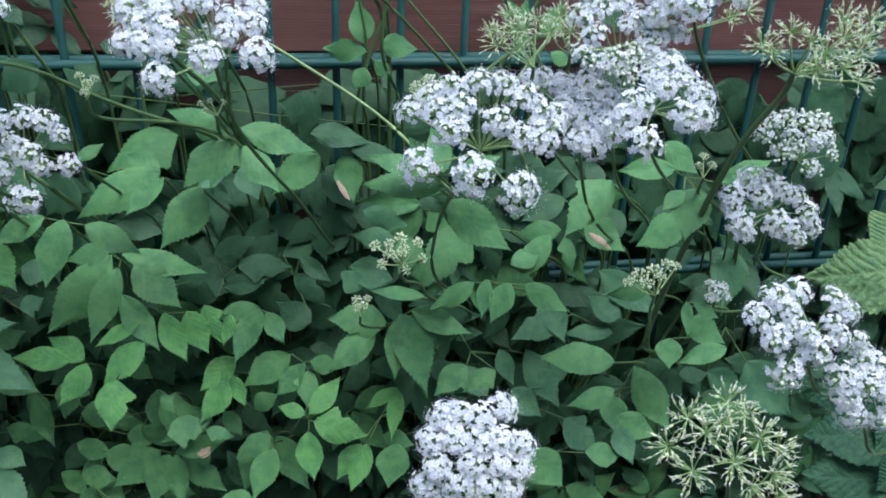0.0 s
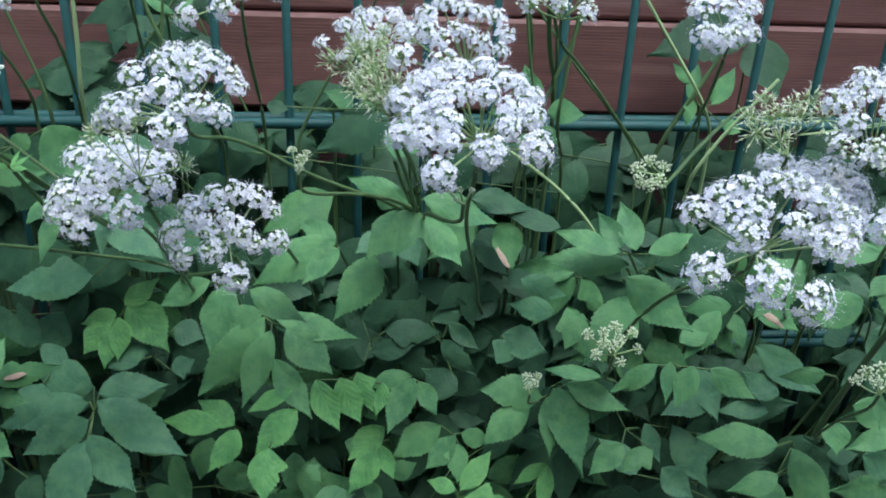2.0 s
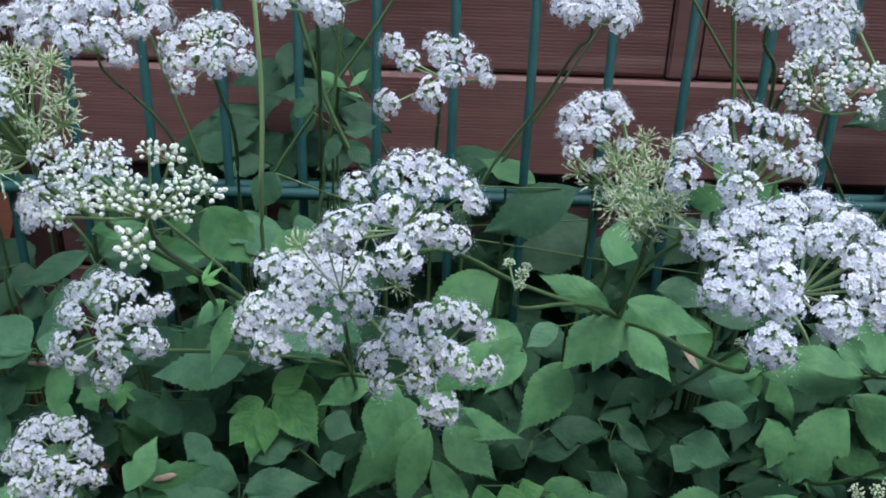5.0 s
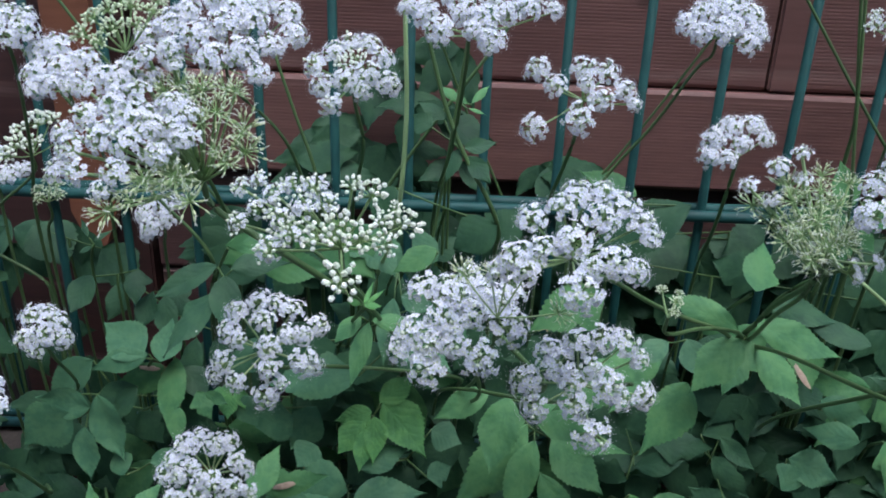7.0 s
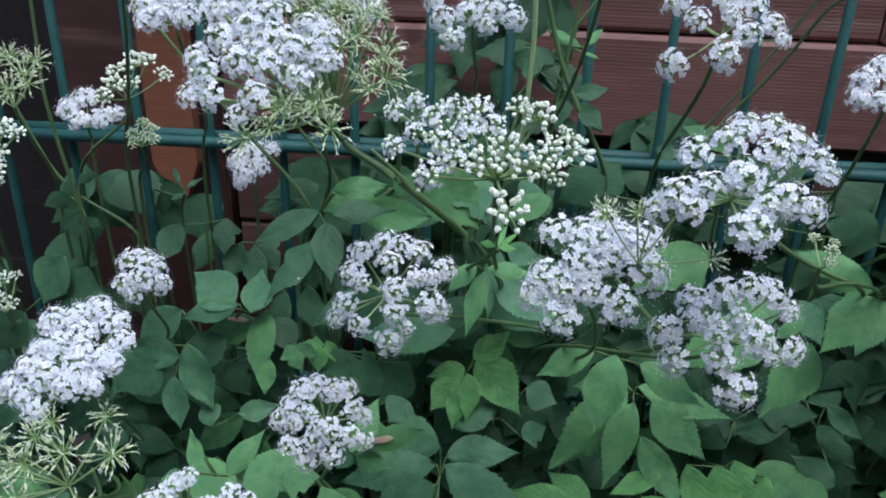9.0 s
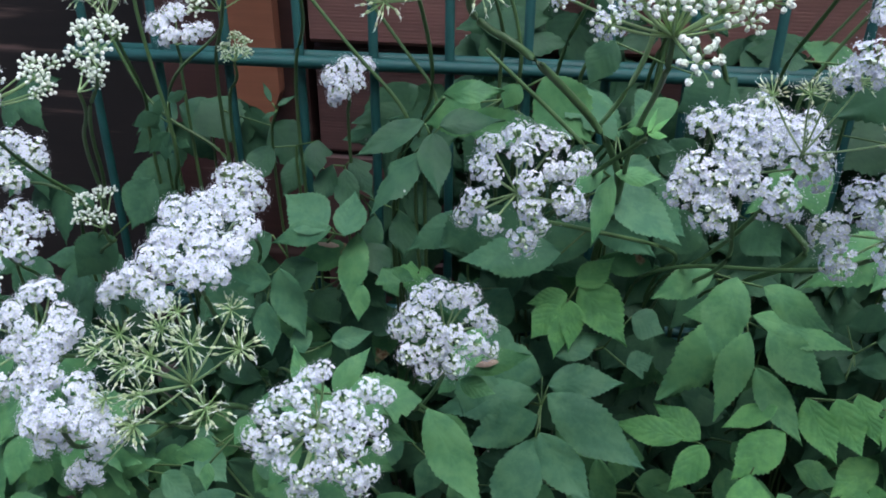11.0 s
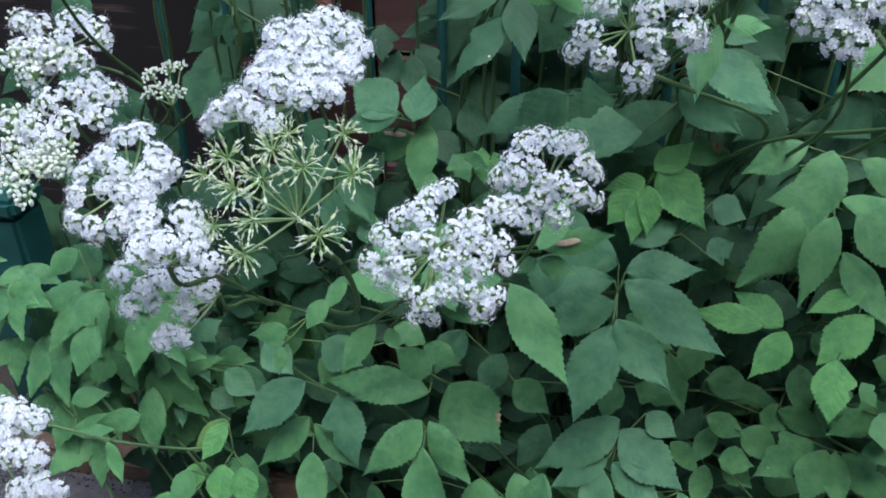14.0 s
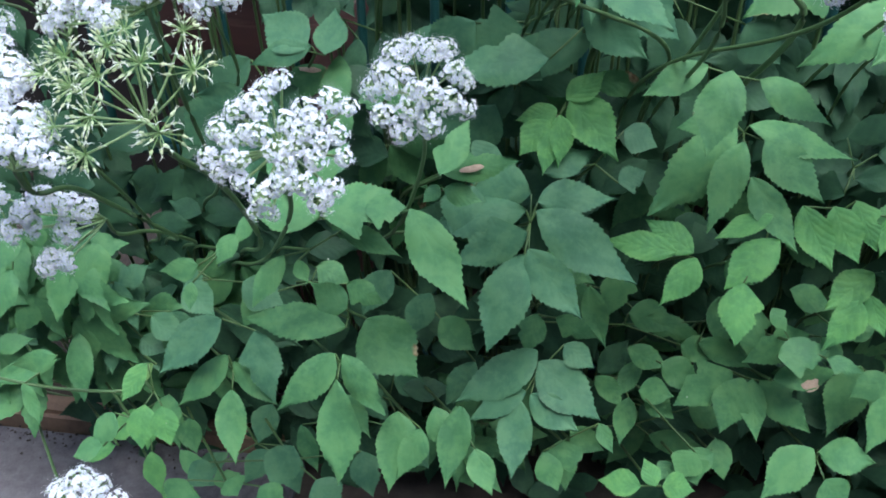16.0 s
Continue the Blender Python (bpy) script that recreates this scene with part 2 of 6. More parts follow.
def tube(verts, faces, pts, radii, sides=5):
    """Adds a tapered tube along pts."""
    start = len(verts)
    n = len(pts)
    for i, p in enumerate(pts):
        d = (pts[min(i + 1, n - 1)] - pts[max(i - 1, 0)]).normalized()
        a = d.orthogonal().normalized()
        b = d.cross(a)
        for k in range(sides):
            w = 2 * math.pi * k / sides
            verts.append(tuple(p + radii[i] * (math.cos(w) * a + math.sin(w) * b)))
    for i in range(n - 1):
        for k in range(sides):
            j = (k + 1) % sides
            faces.append((start + i * sides + k, start + i * sides + j, start + (i + 1) * sides + j, start + (i + 1) * sides + k))
    faces.append(tuple(start + k for k in reversed(range(sides))))
    faces.append(tuple(start + (n - 1) * sides + k for k in range(sides)))


def bend(points, steps=3):
    """A smooth line that rounds off the corners of points and keeps both ends."""
    P = [Vector(p) for p in points]
    if len(P) == 2:
        return [P[0].lerp(P[1], k / 4) for k in range(5)]
    for _ in range(steps):
        Q = [P[0]]
        for a, b in zip(P, P[1:]):
            Q += [a.lerp(b, 0.25), a.lerp(b, 0.75)]
        P = Q + [P[-1]]
    return P


def box_mesh(name, lo, hi, mat, bevel=0.002):
    bm = bmesh.new()
    bmesh.ops.create_cube(bm, size=1)
    for v in bm.verts:
        v.co = Vector([(a + b) / 2 + c * (b - a) for a, b, c in zip(lo, hi, v.co)])
    if bevel:
        bmesh.ops.bevel(bm, geom=bm.edges[:], offset=bevel, segments=2, affect="EDGES")
    me = bpy.data.meshes.new(name)
    bm.to_mesh(me)
    bm.free()
    me.materials.append(mat)
    return me


# ---- ground ----
def ground_sheet():
    bm = bmesh.new()
    xs = [-60, -8, -2] + [-1.2 + 0.05 * i for i in range(45)] + [2, 8, 60]
    ys = [-60, -8, -1] + [0.0 + 0.05 * i for i in range(19)] + [2, 8, 60]
    grid = [[bm.verts.new((x, y, noise.noise((x * 9, y * 9, 0)) * 0.008 - 0.006 if abs(x) < 1.2 and -0.1 < y < 1 else -0.006)) for x in xs] for y in ys]
    for j in range(len(ys) - 1):
        for i in range(len(xs) - 1):
            bm.faces.new((grid[j][i], grid[j][i + 1], grid[j + 1][i + 1], grid[j + 1][i]))
    me = bpy.data.meshes.new("ground")
    bm.to_mesh(me)
    bm.free()
    me.materials.append(SOIL)
    tagged(new("ground", me), "dark bare soil under the plants", "ground", kind="structure")


ground_sheet()
path = new("pavement", box_mesh("pavement", (-6, -6, -0.06), (6, 0.36, 0.003), ASPHALT, 0.002))
tagged(path, "worn grey asphalt path along the bed", "pavement", kind="structure")
drive = new("pavement", box_mesh("pavement_side", (-6, 0.362, -0.06), (-0.45, 0.602, 0.003), ASPHALT, 0.002))
tagged(drive, "worn grey asphalt beside the end of the bed", "pavement", kind="structure")
edging = new("kerb", box_mesh("kerb", (-1.2, 0.604, -0.05), (-0.45, 0.632, 0.022), EDGING, 0.005))
tagged(edging, "brown edging stone at the foot of the fence", "kerb", kind="structure")


# unseen wall added behind the camera to block the low sky
sky_block = new("sky_block_wall", box_mesh("sky_block_wall", (-9.0, -2.6, 0.0), (9.0, -2.3, 4.6), BLOCKER_GREY, 0.01))
tagged(sky_block, "plain dark grey wall added out of view to cut low sky light", "wall", kind="structure")


# ---- green mesh fence ----
FENCE_Y, BAR_X, STEP = 0.654, 0.015, 0.05


def mesh_fence():
    root = new("mesh_fence")
    root.location = (0, FENCE_Y, 0)
    tagged(root, "dark green coated steel double-rod mesh fence", "fence")
    first, last = -12, 22
    v, f = [], []
    tube(v, f, [Vector((0, 0, 0.03)), Vector((0, 0, 0.4)), Vector((0, 0, 0.86))], [0.0031] * 3, 10)
    bar = mesh_from("bar", v, f, [GREEN_PAINT])
    for k in range(first, last + 1):
        child("bar", bar, root, Matrix.Translation((BAR_X + STEP * k, 0, 0)))
    v, f = [], []
    x0, x1 = BAR_X + STEP * first - 0.012, BAR_X + STEP * last + 0.012
    tube(v, f, [Vector((x0 + (x1 - x0) * i / 12, 0, 0)) for i in range(13)], [0.0041] * 13, 10)
    rail = mesh_from("rail", v, f, [GREEN_PAINT])
    for z in (0.089, 0.287, 0.483, 0.681, 0.84):
        for y in (-0.0071, 0.0071):
            child("rail", rail, root, Matrix.Translation((0, y, z)) @ Matrix.Rotation(-0.010, 4, "Y"))


mesh_fence()


def fence_post():
    root = new("fence_post")
    root.location = (-0.766, 0.655, 0)
    tagged(root, "flat dark green coated steel fence post", "post")
    child("body", box_mesh("body", (-0.03, -0.02, 0.0), (0.03, 0.02, 0.255), GREEN_PAINT, 0.004), root)
    child("cap", box_mesh("cap", (-0.033, -0.023, 0.2552), (0.033, 0.023, 0.272), GREEN_PAINT, 0.004), root)


fence_post()


# ---- wooden fence behind ----
def ribbed_board(name, x0, x1, z0, z1, y, thick, mat, pitch=0.0027, groove=0.00011):
    """A board with fine level grooves along its face."""
    prof = [(y + thick, z0), (y + 0.002, z0), (y, z0 + 0.003)]
    z = z0 + 0.004
    while z + pitch < z1 - 0.004:
        prof += [(y, z), (y, z + pitch * 0.45), (y + groove, z + pitch * 0.6), (y + groove, z + pitch * 0.85)]
        z += pitch
    prof += [(y, z1 - 0.003), (y + 0.002, z1), (y + thick, z1)]
    xs = [x0 + (x1 - x0) * i / 6 for i in range(7)]
    v = [(x, p[0], p[1]) for x in xs for p in prof]
    n = len(prof)
    f = [(i * n + k, i * n + (k + 1) % n, (i + 1) * n + (k + 1) % n, (i + 1) * n + k) for i in range(6) for k in range(n)]
    f += [tuple(reversed(range(n))), tuple(6 * n + k for k in range(n))]
    return mesh_from(name, v, f, [mat], smooth=False)


def wooden_fence():
    root = new("wooden_fence")
    tagged(root, "red-brown stained wooden board fence with finely grooved boards", "fence")
    # boards below 0.45 take the copy of the wood darkened for shade
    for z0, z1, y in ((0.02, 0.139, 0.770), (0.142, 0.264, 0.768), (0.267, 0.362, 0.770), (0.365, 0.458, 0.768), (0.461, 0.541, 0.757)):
        child("board", ribbed_board("board", -0.46, 1.3, z0, z1, y, 0.022, WOOD if z0 > 0.45 else WOOD_SHADED), root)
    # rows above 0.9 are added out of view to block light from behind
    for x0, x1 in ((-0.46, 0.029), (0.055, 1.3)):
        for z0, z1 in ((0.543, 0.655), (0.661, 0.775), (0.781, 0.90), (0.906, 1.02), (1.026, 1.14), (1.146, 1.26), (1.266, 1.38), (1.386, 1.5), (1.506, 1.62), (1.626, 1.74)):
            child("board", ribbed_board("board", x0 + 0.0005, x1 - 0.0005, z0, z1, 0.763, 0.02, WOOD_UPPER), root)
    # unseen sheet added behind the boards to stop light through their gaps
    child("backing", box_mesh("backing", (-0.60, 0.816, 0.0), (1.3, 0.83, 1.72), WOOD_SHADED, 0.002), root)
    child("batten", box_mesh("batten", (0.0303, 0.7605, 0.5425), (0.0537, 0.80, 1.76), WOOD_UPPER, 0.002), root)
    child("batten", box_mesh("batten", (-0.605, 0.775, 0.0), (-0.47, 0.80, 1.76), DARKRED_SHADED, 0.002), root)
    v = [(-0.019, 0, 0.035), (-0.008, 0, 0.006), (0, 0, 0), (0.008, 0, 0.006), (0.019, 0, 0.035), (0.019, 0, 0.5), (-0.019, 0, 0.5)]
    w = v + [(a, 0.014, c) for a, _, c in v]
    n = len(v)
    f = [tuple(range(n)), tuple(n + k for k in reversed(range(n)))] + [(k, n + k, n + (k + 1) % n, (k + 1) % n) for k in range(n)]
    child("picket", mesh_from("picket", w, f, [WOOD_ORANGE], smooth=False), root, Matrix.Translation((-0.506, 0.752, 0.385)), "orange-brown pointed picket")


wooden_fence()
# made-up sheet behind the gap, coloured almost black in place of its shade
gap_sheet = new("wall_dark", box_mesh("wall_dark", (-4.0, 1.0, 0.0), (-0.40, 1.1, 2.2), GAP_SHADE, 0.004))
tagged(gap_sheet, "added near-black sheet standing for the shade in the gap", "wall", kind="structure")


def turned(d):
    return d.to_track_quat("Z", "Y").to_matrix()


# ---- leaves ----
def leaflet_mesh(name, mat, seed, base=0.82, tip=1.1, teeth=17, droop=0.14, fold=0.06, lean=0.0, lobe=0.0, curl=0.03, rows=52, point=0.3):
    """One toothed leaflet, 1 long along y and 1 wide along x, base at the origin, upper face towards +z."""
    rng = random.Random(seed)
    half = 3
    v, uv = [], []
    ph = rng.uniform(0, 6)
    peak = base / (base + tip)
    top = peak ** base * (1 - peak) ** tip
    sway = rng.uniform(-0.05, 0.05)
    for i in range(rows + 1):
        t = i / rows
        w = 0.5 * t ** base * (1 - t) ** tip / top if 0 < t < 1 else 0.0
        q = min(max((t - 0.52) / 0.40, 0.0), 1.0)
        w *= 1 - point * q * q * (3 - 2 * q)
        w = max(w, 0.012 * (1 - t))
        for j in range(-half, half + 1):
            u = j / half
            ww = w * (1 + lean * (1 if u > 0 else -1) * (1 - t))
            if lobe and u * lobe > 0:
                ww *= 1 + 0.35 * math.exp(-((t - 0.3) / 0.1) ** 2) - 0.25 * math.exp(-((t - 0.47) / 0.07) ** 2)
            y = t
            if abs(j) == half and 1 < i < rows:
                tooth = (t * teeth + 0.25 * math.sin(7 * t + ph + u)) % 1.0
                ww += (0.056 * (tooth - 0.6) + rng.uniform(-0.010, 0.008)) * min(1.0, 4 * w)
                y += 0.018 * (tooth - 0.5)
            x = u * ww + sway * math.sin(math.pi * t)
            z = fold * abs(u * ww) - droop * t * t + curl * math.sin(7 * t + ph + 2 * u) * abs(u) + 0.02 * math.sin(5 * t + ph) + 0.010 * math.sin(17 * t + 3 * ph + 3 * u) * abs(u)
            z -= 0.22 * (u * ww) ** 2
            v.append((x, y, z))
            uv.append((0.5 + 0.5 * u * max(w, 0.02) / 0.5, t))
    n = 2 * half + 1
    f = [(i * n + j, i * n + j + 1, (i + 1) * n + j + 1, (i + 1) * n + j) for i in range(rows) for j in range(n - 1)]
    return mesh_from(name, v, f, [mat], uvs=uv)


LEAFLETS = {}
for kind, mt in LEAF.items():
    LEAFLETS[kind] = [
        leaflet_mesh("leaflet", mt, 1, point=0.36), leaflet_mesh("leaflet", mt, 2, base=0.9, tip=1.05, droop=0.18, fold=0.02),
        leaflet_mesh("leaflet", mt, 3, lean=0.14, droop=0.06, fold=0.14), leaflet_mesh("leaflet", mt, 4, base=0.75, tip=1.25, lean=-0.16, curl=0.05),
        leaflet_mesh("leaflet", mt, 5, lobe=1.0, droop=0.15), leaflet_mesh("leaflet", mt, 6, lobe=-1.0, fold=0.03),
        leaflet_mesh("leaflet", mt, 7, base=0.9, tip=1.0, droop=0.22, curl=0.06), leaflet_mesh("leaflet", mt, 8, base=0.78, tip=1.15, droop=0.04, fold=0.2, curl=0.04),
    ]
LEAF_LABEL = {
    "mid": "green toothed leaf of ground elder on a thin stalk", "dark": "dark bluish-green leaf of ground elder, colour darkened further for shade",
    "blue": "broad bluish-green toothed leaf of ground elder",
    "young": "fresh light-green young leaf of ground elder", "scar": "green leaf of ground elder with brown scars",
    "pale": "yellowing green leaf of ground elder", "rib": "broad pale green leaf with deep ribs", "ribdark": "broad dark green leaf with deep ribs",
}
leaf_rng = random.Random(11)
FACING = Vector((0.0, -0.72, 0.70))


def leaf(kind, blades, root=None, tilt=0.0):
    """A compound leaf. blades: base x, y, z, tip x, y, z and width in millimetres, one row a leaflet; root: where its stalk meets the soil."""
    rng = leaf_rng
    blades = [[c / 1000 for c in b] for b in blades]
    hub = sum((Vector(b[:3]) for b in blades), Vector()) / len(blades)
    near = 0.637
    foot = Vector(root) if root else Vector((hub.x + rng.uniform(-0.03, 0.03), near if hub.y < FENCE_Y else 0.72, 0.0))
    thing = new("ground_elder_leaf" if "rib" not in kind else "bramble_leaf")
    thing.location = foot
    tagged(thing, LEAF_LABEL[kind], "leaf", group="leaves of the ground cover")
    v, f = [], []
    behind = FACING * -0.004
    line = bend([foot] + sunk(hub, near if hub.y < FENCE_Y else 0.72)[::-1] + [hub + behind])
    tube(v, f, [p - foot for p in line], [0.0010] * len(line), 5)
    for b in blades:
        base = Vector(b[:3])
        if (base - hub).length > 0.003:
            tube(v, f, [p - foot for p in bend([hub + behind, base + behind * 0.3])], [0.0006] * 5, 4)
    child("stalk", mesh_from("stalk", v, f, [LEAFSTALK]), thing)
    for b in blades:
        base, tip, width = Vector(b[:3]), Vector(b[3:6]), b[6]
        along = tip - base
        length = along.length
        along.normalize()
        face = FACING.copy()
        face.rotate(Euler((radians(tilt + rng.uniform(-20, 20)), radians(rng.uniform(-22, 22)), 0)))
        across = along.cross(face).normalized()
        up = across.cross(along)
        m = Matrix((( *across, 0), (*along, 0), (*up, 0), (0, 0, 0, 1))).transposed()
        m = Matrix.Translation(base - foot) @ m @ Matrix.Diagonal((width * 0.96, length, length * 0.8, 1))
        child("leaflet", LEAFLETS[kind][rng.choice((0, 0, 0, 1, 1, 2, 2, 3, 3, 3, 4, 4, 5, 5, 6, 7, 7))], thing, m)
    return thing


def withered(thing, at, long, wide, turn):
    """A dry pale-brown patch with a ragged outline on a leaf: its middle, length and width in millimetres, its turn in degrees."""
    rng = random.Random(int(long * 10 + wide))
    m = turned(FACING) @ Matrix.Rotation(radians(turn), 3, "Z")
    at = Vector(at) / 1000 - thing.location + FACING * 0.0012
    v, f = [], []
    for r, h in ((1.0, 0.0), (0.72, 0.0004), (0.3, 0.0005)):
        for k in range(14):
            w = 2 * math.pi * k / 14
            q = r * (rng.uniform(0.7, 1.2) if r > 0.4 else 1.0)
            v.append(tuple(at + m @ Vector((q * long * 0.0005 * math.cos(w), q * wide * 0.0005 * math.sin(w), h))))
    for j in (0, 14):
        f += [(j + k, j + (k + 1) % 14, j + 14 + (k + 1) % 14, j + 14 + k) for k in range(14)]
    f.append(tuple(28 + k for k in range(14)))
    child("withered_patch", mesh_from("withered_patch", v, f, [WITHERED]), thing, label="dry pale-brown withered patch")


# ---- flower heads ----
def cap_points(n, angle, rng):
    """n directions spread over a cap round +z."""
    out = []
    for i in range(n):
        c = 1 - (i + 0.5) / n * (1 - math.cos(angle))
        w = i * 2.39996 + rng.uniform(-0.35, 0.35)
        s = math.sqrt(1 - c * c)
        out.append(Vector((s * math.cos(w), s * math.sin(w), c)))
    return out


def add_blob(v, f, slots, slot, at, d, long, wide, rng):
    """A small bud or fruit: two rings and two ends along d."""
    m = turned(d)
    s = len(v)
    v.append(tuple(at))
    for q, r in ((0.3, 1.0), (0.7, 0.85)):
        for k in range(5):
            w = 2 * math.pi * k / 5 + q
            v.append(tuple(at + m @ Vector((wide * r * math.cos(w), wide * r * math.sin(w), long * q))))
    v.append(tuple(at + d * long))
    for k in range(5):
        j = (k + 1) % 5
        f += [(s, s + 1 + j, s + 1 + k), (s + 1 + k, s + 1 + j, s + 6 + j, s + 6 + k), (s + 6 + k, s + 6 + j, s + 11)]
        slots += [slot] * 3


def flower_at(v, f, slots, at, d, size, rng):
    """A five-petalled flower: broad cupped petals with a shallow notch, a pale green eye, long standing stamens."""
    m = turned((d + Vector([rng.uniform(-0.2, 0.2) for _ in range(3)])).normalized())
    turn = rng.uniform(0, 6)
    cup = rng.uniform(-0.12, 0.36)
    up = Vector((0, 0, 1))
    for k in range(5):
        w = turn + 2 * math.pi * k / 5 + rng.uniform(-0.12, 0.12)
        r = size * rng.uniform(0.85, 1.14)
        e = Vector((math.cos(w), math.sin(w), 0))
        g = Vector((-math.sin(w), math.cos(w), 0))
        c = cup + rng.uniform(-0.12, 0.12)
        pts = [e * 0.08 * r, e * 0.45 * r + g * 0.33 * r + up * (0.05 + c * 0.25) * r, e * 0.82 * r + g * 0.39 * r + up * (0.1 + c * 0.6) * r, e * 1.04 * r + g * 0.18 * r + up * (c + 0.02) * r,
               e * 0.95 * r + up * (c * 0.9 - 0.08) * r, e * 1.04 * r - g * 0.18 * r + up * (c + 0.02) * r, e * 0.82 * r - g * 0.39 * r + up * (0.1 + c * 0.6) * r, e * 0.45 * r - g * 0.33 * r + up * (0.05 + c * 0.25) * r]
        s = len(v)
        v += [tuple(at + m @ p) for p in pts]
        f += [(s, s + 7, s + 4, s + 1), (s + 1, s + 4, s + 3, s + 2), (s + 7, s + 6, s + 5, s + 4)]
        slots += [0] * 3
        if k % 2 == 0:
            a = at + m @ (up * 0.1 * r)
            h = w + 0.63
            b = at + m @ (up * rng.uniform(0.8, 1.5) * r + Vector((math.cos(h), math.sin(h), 0)) * rng.uniform(0.6, 1.5) * r)
            side = (m @ g) * 0.03 * size
            s = len(v)
            v += [tuple(a - side), tuple(a + side), tuple(b)]
            f.append((s, s + 1, s + 2))
            slots.append(0)
            add_blob(v, f, slots, 1, b, (m @ g), 0.20 * size, 0.085 * size, rng)
    add_blob(v, f, slots, 2, at - m @ Vector((0, 0, 0.1 * size)), m @ Vector((0, 0, 1)), 0.36 * size, 0.24 * size, rng)


def head_mesh(kind, seed):
    """A small umbel (umbellet) of radius 1, foot of its stalks at the origin, facing +z."""
    rng = random.Random(seed)
    v, f, slots = [], [], []
    n, cap, lift = {"flower": (32, 1.2, 0.95), "dense": (40, 1.25, 0.95), "mixed": (26, 1.25, 0.88), "bud": (19, 1.22, 0.86), "tight": (28, 1.5, 0.7), "seed": (23, 1.5, 0.76)}[kind]
    for d in cap_points(n, cap, rng):
        d = (d + Vector([rng.uniform(-0.1, 0.1) for _ in range(3)])).normalized()
        end = d * lift * (rng.uniform(0.6, 1.25) if kind == "seed" else rng.uniform(0.78, 1.12))
        end.z -= 0.42
        s = len(v)
        side = d.orthogonal().normalized() * 0.03
        back = d.cross(side)
        foot = Vector((0, 0, -0.42))
        for p in (foot, end):
            v += [tuple(p + side), tuple(p - 0.5 * side + 0.87 * back), tuple(p - 0.5 * side - 0.87 * back)]
        f += [(s, s + 1, s + 4, s + 3), (s + 1, s + 2, s + 5, s + 4), (s + 2, s, s + 3, s + 5)]
        slots += [3] * 3
        if kind in ("flower", "dense") or (kind == "mixed" and rng.random() < 0.55):
            if kind == "flower" and d.z > 0.93 and rng.random() < 0.6:
                add_blob(v, f, slots, 4, end, d, rng.uniform(0.18, 0.26), rng.uniform(0.09, 0.13), rng)
            else:
                flower_at(v, f, slots, end, d, rng.uniform(0.178, 0.232), rng)
        elif kind in ("bud", "mixed"):
            q = 1.0 if kind == "bud" else 0.72
            add_blob(v, f, slots, 4, end, d, rng.uniform(0.30, 0.42) * q, rng.uniform(0.145, 0.195) * q, rng)
        elif kind == "tight":
            add_blob(v, f, slots, 5, end, d, rng.uniform(0.2, 0.34), rng.uniform(0.10, 0.15), rng)
        else:
            lie = (d + Vector([rng.uniform(-0.35, 0.35) for _ in range(3)])).normalized()
            long = rng.uniform(0.26, 0.42)
            add_blob(v, f, slots, 6, end, lie, long, rng.uniform(0.058, 0.082), rng)
            for q in (-1, 1):
                o = lie.orthogonal().normalized() * q
                w = lie.cross(o) * 0.022
                top, mid = end + lie * long * 0.95, end + lie * (long + 0.16) + o * 0.07
                tip = mid + lie * 0.04 + o * 0.17
                s = len(v)
                v += [tuple(top - w), tuple(top + w), tuple(mid + w), tuple(mid - w), tuple(tip)]
                f += [(s, s + 1, s + 2, s + 3), (s + 3, s + 2, s + 4)]
                slots += [4, 4]
    return mesh_from("umbellet", v, f, [PETAL, ANTHER, EYE_GREEN, STALK, BUD, GREENBUD, FRUIT], slots, smooth=False)


HEADS = {k: [head_mesh(k, 10 * i + j) for j in range(5)] for i, k in enumerate(("flower", "dense", "mixed", "bud", "tight", "seed"))}
UMBEL_LABEL = {
    "flower": "open white umbel of ground elder on a green stem", "dense": "dense white umbel of ground elder in full bloom",
    "mixed": "half-open greenish-white umbel of ground elder", "bud": "umbel of ground elder with closed cream buds",
    "tight": "small green budding umbel of ground elder", "seed": "faded umbel of ground elder with green fruits",
}
umbel_rng = random.Random(21)


def sunk(low, back):
    """Two points by which a stem falls away from low, behind the leaves, towards its foot."""
    deep = max(low.y, back - 0.025)
    z = max(0.06, low.z - 0.6 * (deep - low.y) - 0.015)
    x = low.x + 2.3 * (low.x + 0.13) * (deep - low.y)
    return [Vector((x, deep, z)), Vector((x, back - 0.008, z * 0.7))]


